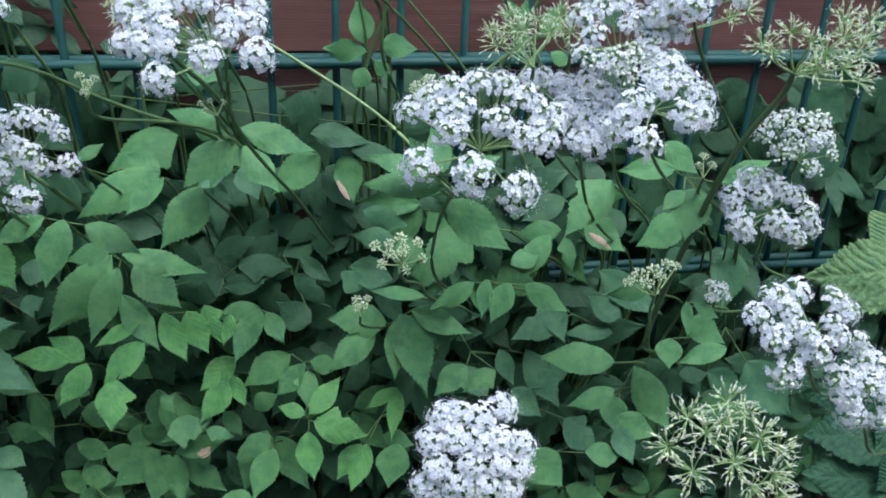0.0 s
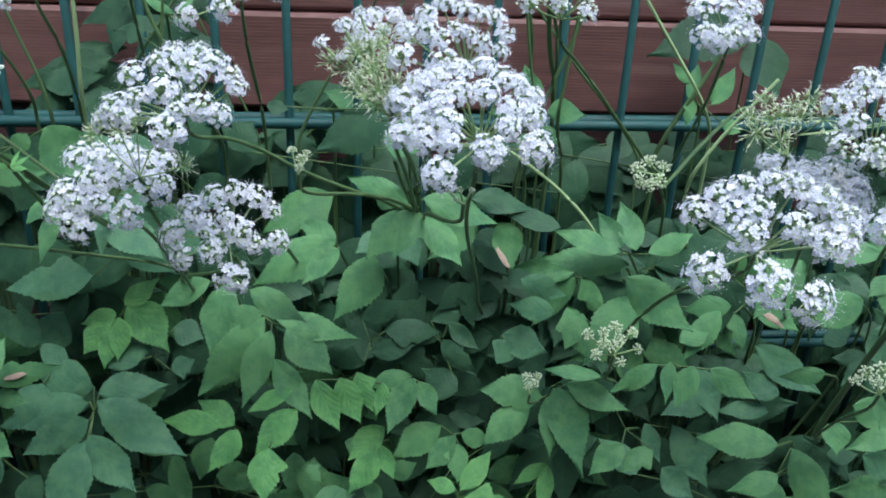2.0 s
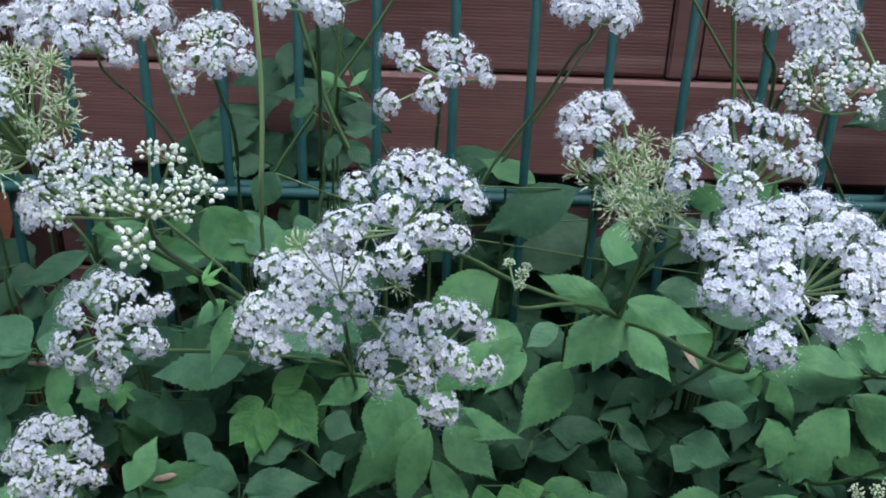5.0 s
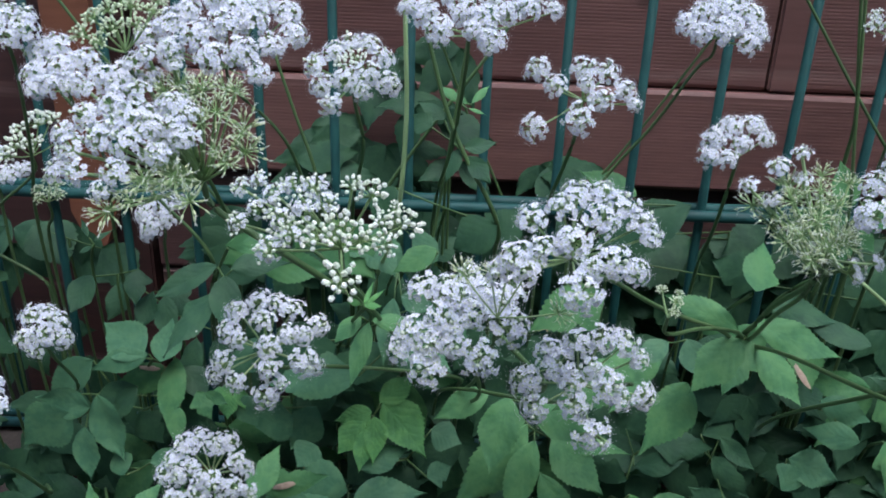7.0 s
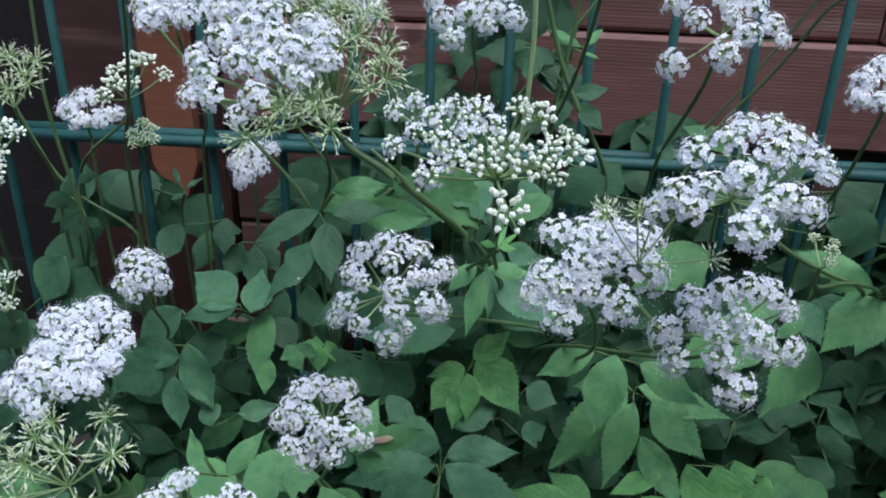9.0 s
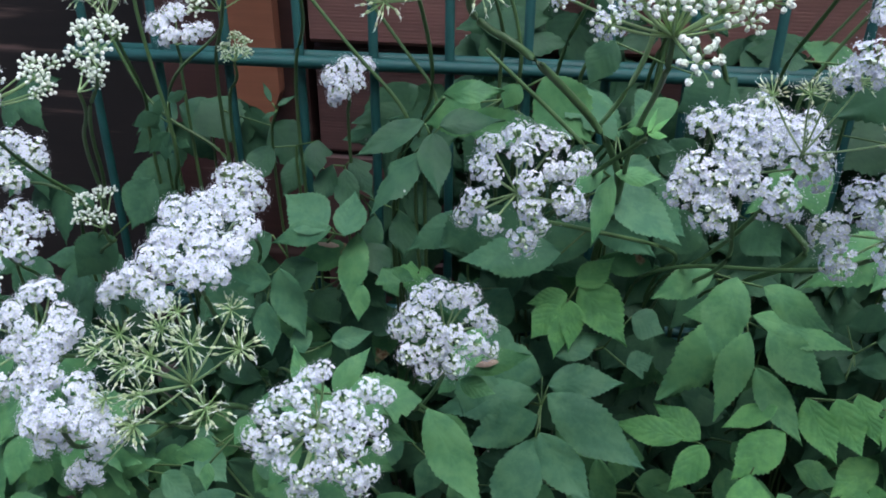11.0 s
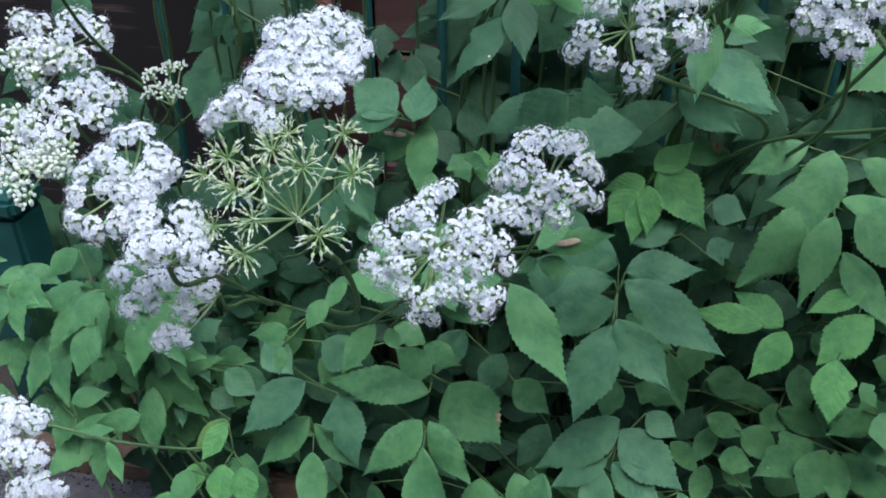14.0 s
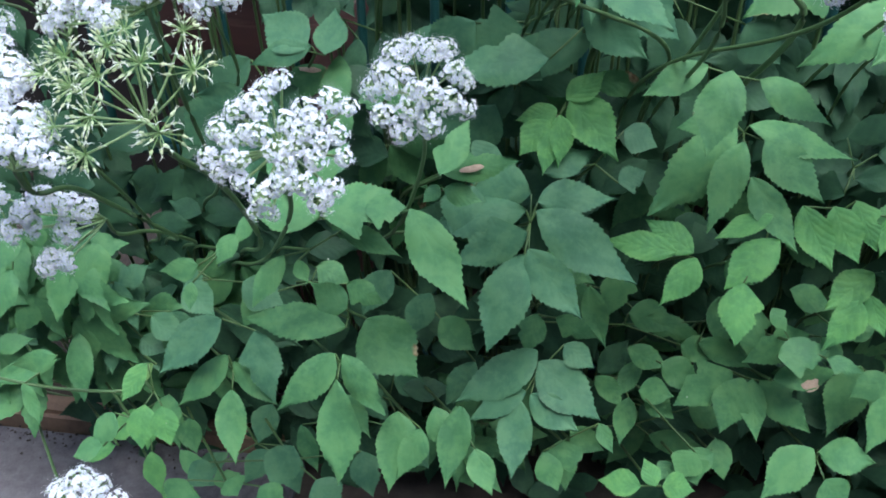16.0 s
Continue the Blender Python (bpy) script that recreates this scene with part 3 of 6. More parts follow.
def umbel(kind, hub, axis, heads, via=(), other=None, thick=1.0):
    """A flower stem with its umbel. hub: where the rays part; heads: dx, dy, dz from the hub and radius in millimetres, one row an
    umbellet; via: points of the stem on its way down; other: the kind of the umbellets listed after a row (0, 0, 0, 0)."""
    rng = umbel_rng
    hub, axis = Vector(hub), Vector(axis).normalized()
    low = Vector(via[-1]) if via else hub
    back = 0.637 if low.y < 0.64 else 0.70
    foot = Vector((low.x + rng.uniform(-0.03, 0.03), back, 0.0))
    thing = new("ground_elder_flower")
    thing.location = foot
    tagged(thing, UMBEL_LABEL[kind], "flower", group="flowering stems")
    turn = sunk(low, back)
    line = bend([hub, hub + Vector((0, 0.004, -0.012))] + [Vector(p) for p in via] + turn + [foot])
    v, f = [], []
    k = len(line)
    tube(v, f, [p - foot for p in line], [(0.0008 + 0.0006 * i / k) * thick for i in range(k)], 7)
    child("stem", mesh_from("stem", v, f, [STEM]), thing)
    now, places = kind, []
    for dx, dy, dz, r in heads:
        if r == 0:
            now = other
            continue
        p, r = Vector((dx, dy, dz)) / 1000, r / 1000
        d = p.normalized()
        face = (d * 0.55 + axis * 0.6).normalized()
        places.append((now, p, face, r * 0.94))
    for now, p, face, r in places:
        v, f = [], []
        end = p - face * 0.42 * r
        line = bend([Vector(), end * 0.5 - axis * p.length * 0.06, end], 2)
        tube(v, f, [hub - foot + q for q in line], [(0.00034 if now == "seed" else 0.00045) * thick] * len(line), 5)
        ray = child("ray", mesh_from("ray", v, f, [STALK]), thing)
        m = Matrix.Translation(hub - foot + p) @ turned(face).to_4x4() @ Matrix.Rotation(rng.uniform(0, 6), 4, "Z") @ Matrix.Scale(r, 4)
        child("umbellet", rng.choice(HEADS[now]), ray, m)
    return thing


stalk_rng = random.Random(31)


def stalk(points, thick=1.0, pale=False):
    """A bare stem that passes through the bed, from the top down; its foot is in the soil."""
    low = Vector(points[-1])
    back = 0.637 if low.y < FENCE_Y else 0.70
    foot = Vector((low.x + stalk_rng.uniform(-0.03, 0.03), back, 0.0))
    line = bend([Vector(p) for p in points] + sunk(low, back) + [foot])
    thing = new("plant_stem")
    thing.location = foot
    tagged(thing, "thin bare green stem rising through the leaves", "stem", group="bare stems")
    v, f = [], []
    k = len(line)
    tube(v, f, [p - foot for p in line], [(0.0009 + 0.0006 * i / k) * thick for i in range(k)], 7)
    child("stem", mesh_from("stem", v, f, [STALK if pale else STEM]), thing)


# ---- the flowering stems ----
umbel('dense', (-0.038, 0.327, 0.574), (0, -0.64, 0.77), [(-29, -6, 18, 6.4), (-23, -4, 23, 6.1), (-17, -3, 25, 6.1), (-9, -2, 27, 6.1), (0, 1, 28, 5.7), (6, -3, 25, 6.1), (11, -4, 23, 5.7), (16, -6, 19, 5.7), (16, -12, 14, 6.1), (8, -13, 17, 6.4), (-1, -11, 22, 6.4), (-10, -11, 22, 6.4), (-17, -14, 19, 6.4), (-24, -15, 15, 6.4), (-29, -17, 9, 6.4), (-23, -22, 9, 6.4), (-15, -21, 14, 6.4), (-14, -25, 9, 5.7), (-17, -28, -1, 7.2), (-1, -26, 6, 7.2), (17, -18, 5, 7.9), (7, -19, 12, 5.3)], via=((-0.036, 0.38, 0.52), (-0.01, 0.50, 0.43), (0.0, 0.56, 0.38)))
umbel('flower', (0.062, 0.305, 0.542), (0, -0.77, 0.64), [(-29, -7, 19, 6.7), (-21, -7, 25, 6.7), (-13, -8, 28, 7.1), (-3, -8, 30, 7.1), (6, -7, 29, 6.7), (14, -9, 25, 7.5), (19, -12, 20, 8.0), (21, -17, 12, 8.9), (11, -21, 13, 7.1), (2, -20, 19, 7.5), (-15, -21, 16, 8.0), (-20, -14, 21, 6.7), (-11, -15, 23, 6.7), (-27, -20, 2, 8.4), (-8, -28, 1, 9.3), (10, -27, -6, 9.3), (27, -10, 17, 6.2)], via=((0.059, 0.38, 0.485), (0.066, 0.47, 0.388),))
umbel('flower', (0.147, 0.346, 0.544), (0, -0.64, 0.77), [(6, 0, 22, 8.0), (10, -8, 16, 8.5), (16, -13, 11, 8.5), (16, -19, 4, 7.4), (6, -23, 5, 9.0), (-1, -12, 15, 8.0), (-4, -6, 18, 7.4), (-14, -18, 10, 8.5), (-19, -20, 5, 8.0), (-13, -29, -4, 9.0), (-24, -21, -1, 8.0)], via=((0.196, 0.43, 0.474),))
umbel('dense', (0.128, 0.383, 0.527), (0, -0.64, 0.77), [(-11, -11, 19, 8.6), (-2, -8, 21, 9.2), (6, -11, 16, 9.2), (-15, -18, 13, 7.5), (-7, -21, 11, 9.8), (1, -23, 7, 9.8), (-3, -28, -1, 9.8), (8, -15, 12, 9.2), (-11, -28, 0, 6.9), (-22, -1, 22, 6.9), (-16, -7, 21, 7.5), (-28, 4, 21, 5.2)], via=((0.166, 0.46, 0.431),))
umbel('mixed', (0.142, 0.375, 0.553), (0, -0.71, 0.71), [(-25, -15, 13, 7.3), (-19, -21, 10, 7.9), (-12, -23, 12, 7.9), (-4, -22, 14, 7.3), (-7, -25, 7, 7.3), (7, -21, 11, 7.3), (0, 0, 0, 0), (-23, -3, 27, 8.4), (-16, -3, 31, 8.4), (-20, -12, 21, 7.3), (-6, -3, 33, 7.3), (3, -9, 28, 9.0), (11, -13, 22, 8.4), (21, -9, 21, 7.3), (4, -18, 18, 7.3), (-4, -13, 25, 6.7), (20, -1, 29, 7.3), (-9, 5, 36, 7.3), (4, 4, 37, 7.3), (16, 6, 35, 7.3)], via=((0.181, 0.47, 0.453),), other='flower')
umbel('flower', (0.173, 0.372, 0.585), (0, -0.64, 0.77), [(-25, -8, 7, 7.9), (-20, -17, 5, 7.4), (-10, -20, 3, 8.5), (-11, -14, 9, 7.4), (1, -12, 9, 7.9), (14, -9, 6, 7.9), (12, -4, 11, 7.4), (-27, -16, -1, 6.8), (-15, -9, 11, 7.4), (-3, -6, 13, 7.4)], via=((0.246, 0.45, 0.491),))
umbel('flower', (-0.143, 0.408, 0.499), (0, -0.88, 0.47), [(-23, -10, 6, 8.7), (-19, -15, -3, 7.2), (-12, -12, 16, 8.7), (-4, -8, 24, 7.2), (6, -6, 26, 7.2), (15, -5, 23, 7.7), (21, -6, 17, 5.6), (-6, -17, 12, 6.1), (-4, -20, 3, 7.2), (8, -18, 11, 8.2), (14, -17, 5, 6.1), (24, -11, 3, 6.7), (2, -15, 17, 5.6), (4, -20, -11, 9.2), (-15, -7, 20, 6.7)], via=((-0.155, 0.46, 0.454), (-0.198, 0.52, 0.421),))
umbel('flower', (-0.154, 0.39, 0.564), (0, -0.64, 0.77), [(-17, -12, 20, 6.8), (-6, -10, 24, 6.8), (-1, -5, 27, 6.8), (8, -3, 27, 6.3), (15, -7, 24, 7.3), (21, -10, 19, 7.3), (24, -13, 16, 5.9), (7, -15, 22, 7.7), (-3, -22, 17, 7.7), (-13, -22, 13, 6.3), (-22, -21, 9, 7.7), (-27, -21, 4, 5.9), (-18, -25, 7, 6.8), (11, -25, 11, 7.7), (18, -25, 8, 5.9), (0, -33, 3, 8.6), (3, -28, 10, 5.9)], via=((-0.138, 0.421, 0.545), (-0.104, 0.45, 0.513), (-0.052, 0.479, 0.485)))
umbel('flower', (-0.197, 0.423, 0.514), (0, -0.67, 0.74), [(-12, -6, 22, 8.0), (-3, -8, 23, 7.4), (6, -3, 26, 8.0), (2, -14, 21, 8.5), (-4, -20, 15, 8.5), (-16, -20, 9, 8.5), (-20, -22, 2, 7.4), (-8, -25, 7, 8.0), (-9, -29, -3, 9.1), (0, -23, 13, 6.9), (8, -18, 17, 8.0), (12, -28, 3, 9.6), (23, -16, 12, 10.2), (18, -9, 19, 9.1), (25, 0, 20, 7.4), (13, -8, 22, 7.4), (1, -27, 7, 6.4)], via=((-0.188, 0.445, 0.486), (-0.18, 0.47, 0.446)))
umbel('seed', (-0.179, 0.403, 0.531), (0, -0.64, 0.77), [(-15, -6, 23, 6.2), (-4, -9, 25, 5.7), (3, -8, 28, 5.2), (23, -15, 12, 5.7), (12, -6, 28, 4.7)], via=((-0.185, 0.5, 0.435),))
umbel('flower', (-0.274, 0.412, 0.505), (0, -0.87, 0.5), [(-14, -15, 2, 6.4), (-18, -15, -4, 5.0), (-8, -19, -4, 5.5), (-13, -10, 14, 6.0), (-10, -5, 21, 6.0), (-1, -3, 25, 6.0), (6, -4, 25, 5.5), (2, -10, 20, 6.0), (13, -5, 23, 6.0), (23, -5, 16, 6.0), (18, -11, 15, 5.0), (13, -13, 16, 5.0), (19, -16, 5, 7.3), (23, -14, 2, 4.6), (5, -17, 12, 6.0), (6, -20, 4, 6.4), (4, -21, -9, 6.9), (10, -20, -3, 4.1), (-8, -14, 12, 4.6)], via=((-0.255, 0.46, 0.469), (-0.187, 0.52, 0.428),))
umbel('bud', (-0.232, 0.352, 0.581), (0, -0.74, 0.67), [(-3, -21, 13, 5.3), (3, -18, 16, 5.6), (11, -7, 22, 5.6), (5, -7, 24, 4.0), (9, -18, 12, 6.0), (16, -16, 9, 4.0), (21, -9, 13, 6.0), (4, -24, 1, 6.6), (18, -7, 17, 3.0), (14, -12, 15, 4.3), (0, 0, 0, 0), (-29, -11, 12, 4.6), (-30, -2, 20, 4.3), (-24, -3, 23, 4.0), (-18, -9, 21, 5.0), (-13, -8, 24, 4.3), (-6, -9, 24, 5.0), (-8, -15, 20, 5.6), (-15, -16, 16, 5.3), (-18, -20, 8, 5.6), (-23, -11, 17, 4.6), (-11, -20, 13, 5.0), (-1, -14, 21, 4.6)], via=((-0.234, 0.42, 0.527), (-0.23, 0.5, 0.465), (-0.228, 0.58, 0.41),), other='mixed')
umbel('flower', (-0.143, 0.493, 0.597), (0, -0.71, 0.71), [(-22, -8, 15, 7.5), (-15, -18, 10, 6.4), (-2, -13, 17, 7.5), (8, -13, 16, 7.0), (16, -17, 9, 6.4), (20, -19, 4, 4.8), (5, -24, 6, 7.0), (-4, -30, -1, 8.6), (-23, -25, -7, 7.5), (-1, -20, 12, 4.8)], via=((-0.144, 0.518, 0.561),))
umbel('dense', (-0.058, 0.598, 0.609), (0, -0.64, 0.77), [(-20, -11, 10, 9.1), (-11, -10, 16, 9.1), (-1, -10, 18, 9.1), (13, -11, 15, 9.8), (16, -17, 7, 8.4), (-5, -22, 8, 9.8), (11, -23, 2, 7.7), (-15, -20, 6, 7.7), (2, -20, 10, 7.7), (-4, 1, 24, 7.7), (8, -2, 22, 7.7)], via=((-0.065, 0.6, 0.595), (-0.083, 0.61, 0.555), (-0.105, 0.62, 0.522), (-0.126, 0.62, 0.482),))
umbel('dense', (-0.196, 0.472, 0.628), (0, -0.64, 0.77), [(-18, -18, 11, 7.4), (-11, -28, 6, 7.4), (-2, -24, 13, 6.9), (7, -26, 11, 7.4), (9, -33, 4, 6.9), (15, -22, 13, 6.4), (24, -15, 15, 7.4), (34, -10, 13, 5.4), (2, -31, 7, 4.9), (-25, -11, 12, 5.4), (-7, -15, 18, 6.4), (8, -16, 19, 6.4), (20, -11, 19, 5.9)], via=((-0.202, 0.52, 0.563),))
umbel('flower', (-0.25, 0.504, 0.598), (0, -0.64, 0.77), [(-16, -8, 9, 7.8), (-12, -17, 2, 6.7), (-8, -4, 15, 7.2), (-7, -23, -5, 6.7), (-1, 0, 18, 7.2), (8, 0, 18, 7.2), (15, -3, 13, 6.7), (-1, -19, 6, 7.2), (9, -15, 8, 7.2), (19, -13, 3, 7.2), (7, -21, 1, 5.6), (0, 0, 0, 0), (-2, -13, 11, 5.6), (3, -9, 14, 5.0)], via=((-0.247, 0.53, 0.558),), other='bud')
umbel('seed', (-0.293, 0.407, 0.581), (0, -0.71, 0.71), [(-1, -13, 41, 6.0), (7, -13, 40, 6.0), (19, -14, 39, 5.0), (8, -21, 30, 6.0), (19, -31, 19, 5.0), (15, -28, 22, 4.0), (23, -24, 27, 4.0), (-3, -36, 12, 5.1), (4, -34, 14, 5.1), (-10, -36, 12, 4.0), (4, -13, 38, 7.6), (21, -13, 27, 8.0), (23, -20, 20, 7.6), (8, -40, 8, 7.2), (3, -39, 16, 6.8), (-20, -43, 4, 7.2), (12, -16, 33, 7.2), (-6, -41, 15, 5.9), (13, -5, 38, 6.8), (-11, -43, 8, 5.1), (-6, -14, 39, 5.9), (0, 0, 0, 0), (-35, -29, 20, 6.8), (-31, -22, 30, 6.8), (-23, -20, 34, 6.8), (-14, -25, 32, 6.8), (-24, -30, 25, 7.2), (-14, -33, 25, 6.8), (-3, -36, 22, 5.9), (-32, -34, 14, 5.9), (-16, -39, 16, 6.3), (-2, -20, 35, 5.9), (-14, -17, 38, 5.9), (-21, -41, 10, 4.6), (4, -30, 26, 5.1), (-34, -13, 37, 4.6), (-7, -29, 29, 6.3), (0, -28, 29, 5.9), (-19, -27, 29, 5.9), (-39, -24, 24, 5.5), (-40, -31, 13, 5.5), (-12, -10, 42, 5.9), (-21, -15, 39, 5.9), (4, -22, 32, 5.5), (-11, -13, 50, 5.0), (-4, -13, 53, 4.1), (1, -17, 35, 4.0), (-5, -18, 33, 4.0), (-10, -20, 31, 5.0), (6, -25, 25, 4.0), (-4, -28, 22, 5.0), (-2, -13, 47, 4.1), (-16, -13, 47, 5.0), (-20, -18, 33, 5.0)], via=((-0.271, 0.4, 0.562), (-0.238, 0.44, 0.515), (-0.229, 0.51, 0.46), (-0.227, 0.58, 0.41)), other='flower', thick=1.5)
umbel('dense', (-0.33, 0.57, 0.587), (0, -0.64, 0.77), [(-22, -20, 27, 11.1), (-4, -32, 24, 11.1), (10, -28, 29, 11.1), (23, -23, 32, 11.1), (38, -11, 33, 9.8), (43, -21, 24, 9.2), (21, -40, 18, 10.5), (5, -43, 15, 9.8), (-18, -33, 15, 9.8), (-35, -19, 20, 9.2), (30, -45, 8, 7.9), (34, -33, 20, 8.5), (-13, -18, 33, 9.2), (14, -18, 36, 9.2), (26, -10, 39, 9.2), (1, -12, 39, 9.2)], via=((-0.303, 0.58, 0.55), (-0.295, 0.6, 0.512),))
umbel('tight', (-0.333, 0.446, 0.62), (0, -0.34, 0.94), [(-9, -19, 11, 5.4), (-7, -11, 16, 5.8), (-2, -7, 19, 5.8), (6, -4, 20, 5.8), (14, -4, 18, 4.9), (4, -19, 14, 5.8), (12, -16, 15, 4.9), (1, -26, 10, 4.5), (13, 7, 20, 4.5), (-2, 5, 22, 4.9)], via=((-0.331, 0.46, 0.606), (-0.324, 0.55, 0.501),))
umbel('dense', (-0.391, 0.51, 0.587), (0, -0.64, 0.77), [(-6, -9, 21, 8.7), (1, -7, 23, 8.7), (-5, -19, 12, 8.1), (9, -19, 16, 8.7), (18, -15, 18, 8.1), (5, -26, 9, 7.4), (16, -26, 10, 7.4), (-3, -25, 6, 6.2), (27, -19, 11, 8.1), (33, -10, 12, 7.4)], via=((-0.401, 0.57, 0.525),))
umbel('flower', (-0.412, 0.501, 0.609), (0, -0.64, 0.77), [(0, 3, 15, 8.2), (11, -5, 9, 8.2), (7, -8, 6, 6.9), (-4, -1, 10, 7.5), (9, 3, 14, 6.9)], via=((-0.454, 0.58, 0.519),))
umbel('bud', (-0.459, 0.589, 0.524), (0, -0.57, 0.82), [(0, -16, 13, 8.2), (8, -2, 23, 8.9), (-6, -17, 6, 6.7), (11, -17, 14, 6.7), (14, 2, 24, 6.7), (25, -2, 17, 5.9), (-1, -8, 19, 5.9)], via=((-0.499, 0.6, 0.482), (-0.516, 0.62, 0.453),))
umbel('dense', (-0.503, 0.619, 0.494), (0, -0.64, 0.77), [(-9, -3, 14, 9.8), (1, 1, 20, 9.8), (2, -13, 9, 8.2), (16, -11, 11, 8.2), (22, -3, 12, 6.6)])
umbel('tight', (-0.452, 0.585, 0.496), (0, -0.64, 0.77), [(-5, -1, 9, 5.3), (0, 5, 14, 5.3), (7, 2, 12, 5.3), (10, -3, 7, 4.7), (-2, -6, 5, 4.7), (4, -4, 9, 4.7)])
umbel('dense', (-0.39, 0.606, 0.478), (0, -0.64, 0.77), [(-8, -8, 8, 8.3), (2, -4, 13, 9.0), (11, 3, 13, 6.8), (-2, -16, 2, 8.3), (8, -12, 7, 7.5), (-4, -18, -3, 5.3)])
umbel('dense', (-0.069, 0.491, 0.574), (0, -0.64, 0.77), [(-14, -6, 10, 7.1), (-16, -10, 3, 6.6), (-6, -2, 15, 7.1), (5, 1, 15, 7.1), (10, -2, 10, 6.0), (-2, -9, 9, 5.5), (-9, -14, 3, 5.5)], via=((-0.056, 0.55, 0.511),))
umbel('seed', (-0.067, 0.389, 0.564), (0, -0.71, 0.71), [(-27, 1, 25, 6.0), (-16, 1, 33, 6.0), (-5, 1, 37, 5.0), (-8, 1, 11, 5.0), (0, 1, 1, 6.1), (8, 1, 16, 6.0), (-18, 1, 17, 4.0), (-20, 0, 22, 6.6), (-12, 5, 29, 6.2), (-8, -4, 24, 6.6), (-16, -9, 16, 6.6), (-8, -13, 11, 6.6), (1, -8, 17, 6.2), (7, -6, 14, 5.3), (-2, 2, 27, 5.3), (-14, -6, 21, 5.3)], via=((-0.058, 0.44, 0.519), (-0.05, 0.479, 0.484)))
umbel('seed', (-0.068, 0.381, 0.573), (0, -0.64, 0.77), [(-15, 2, 21, 5.9), (-9, -8, 17, 5.9), (-14, -10, 13, 5.1), (-6, -13, 10, 5.9), (-11, -14, 6, 5.1), (-1, -1, 21, 5.1), (-5, 5, 24, 4.7), (7, 11, 25, 4.7), (0, -11, 11, 5.1), (0, 0, 0, 0), (-20, 7, 30, 5.1), (-13, 7, 35, 4.0), (-11, 7, 26, 4.0), (-29, 7, 23, 4.0), (-20, 7, 18, 4.0), (14, 7, -8, 6.0), (21, 7, -4, 4.0)], via=((-0.051, 0.46, 0.514), (-0.05, 0.485, 0.485)), thick=1.3, other='flower')
umbel('flower', (-0.038, 0.378, 0.588), (0, -0.64, 0.77), [(-18, -7, 23, 6.2), (-11, -3, 27, 6.2), (-4, -5, 26, 6.2), (3, -7, 24, 5.7), (9, -5, 23, 5.7), (13, -10, 17, 5.3), (11, -16, 12, 4.4), (3, -17, 15, 5.7), (-7, -15, 19, 5.3), (-13, -18, 16, 5.7), (-18, -13, 18, 6.2), (-26, -10, 17, 5.7), (-28, -16, 9, 7.0), (-12, -25, 8, 7.5), (-2, -16, 18, 4.4)], via=((-0.048, 0.45, 0.531), (-0.05, 0.487, 0.483),))
umbel('flower', (0.006, 0.505, 0.625), (0, -0.64, 0.77), [(-17, -10, 11, 6.4), (-17, -15, 6, 5.8), (-10, -9, 13, 6.4), (-7, -15, 8, 6.4), (0, -8, 12, 6.4), (4, -12, 5, 5.8), (-10, -19, 3, 5.2), (-4, -17, 3, 5.2), (-12, -3, 16, 6.4), (-1, 1, 18, 6.4), (7, 2, 17, 5.8), (0, 0, 0, 0), (-24, -6, 9, 5.2), (-22, -1, 13, 4.1)], via=((0.028, 0.54, 0.598),), other='mixed')
umbel('flower', (0.012, 0.466, 0.624), (0, -0.71, 0.71), [(-10, -3, 12, 6.4), (-4, -1, 15, 6.4), (1, -5, 12, 6.4), (4, -9, 7, 5.9), (-10, -10, 6, 5.9), (-4, -11, 8, 6.4), (-9, -14, 1, 5.4), (3, -14, 2, 5.9), (-3, -15, 2, 4.8), (-12, -12, 2, 4.3), (10, 2, 15, 5.4), (12, -4, 9, 5.9)], via=((0.018, 0.49, 0.607), (0.028, 0.54, 0.573),), thick=1.4)
umbel('mixed', (0.015, 0.449, 0.597), (0, -0.64, 0.77), [(-19, -6, 18, 6.6), (-19, -15, 10, 7.2), (-9, -5, 23, 6.6), (-7, -16, 15, 7.7), (1, -10, 19, 7.7), (2, -1, 25, 6.6), (9, -10, 17, 7.7), (17, -4, 18, 5.5), (8, -18, 7, 6.6), (-13, -1, 23, 5.5), (-6, -20, 10, 5.5)], via=((0.034, 0.48, 0.569), (0.083, 0.53, 0.513), (0.118, 0.56, 0.473),))
umbel('flower', (0.098, 0.444, 0.588), (0, -0.64, 0.77), [(-17, 1, 17, 8.4), (-9, 3, 21, 7.2), (-4, -3, 18, 7.8), (-18, -12, 7, 7.8), (-12, -16, 6, 7.8), (-4, -14, 8, 7.8), (0, -8, 14, 7.2), (9, 1, 18, 6.6), (5, -11, 8, 6.6)], via=((0.127, 0.53, 0.529), (0.128, 0.58, 0.469),))
umbel('tight', (0.061, 0.405, 0.534), (0, -0.64, 0.77), [(-13, 1, 3, 4.9), (-6, 5, 6, 4.9), (1, 3, 4, 4.4), (-12, -5, -1, 4.4), (-4, -5, -1, 4.9), (-8, -6, -3, 3.9)], via=((0.099, 0.45, 0.54), (0.146, 0.5, 0.549),))
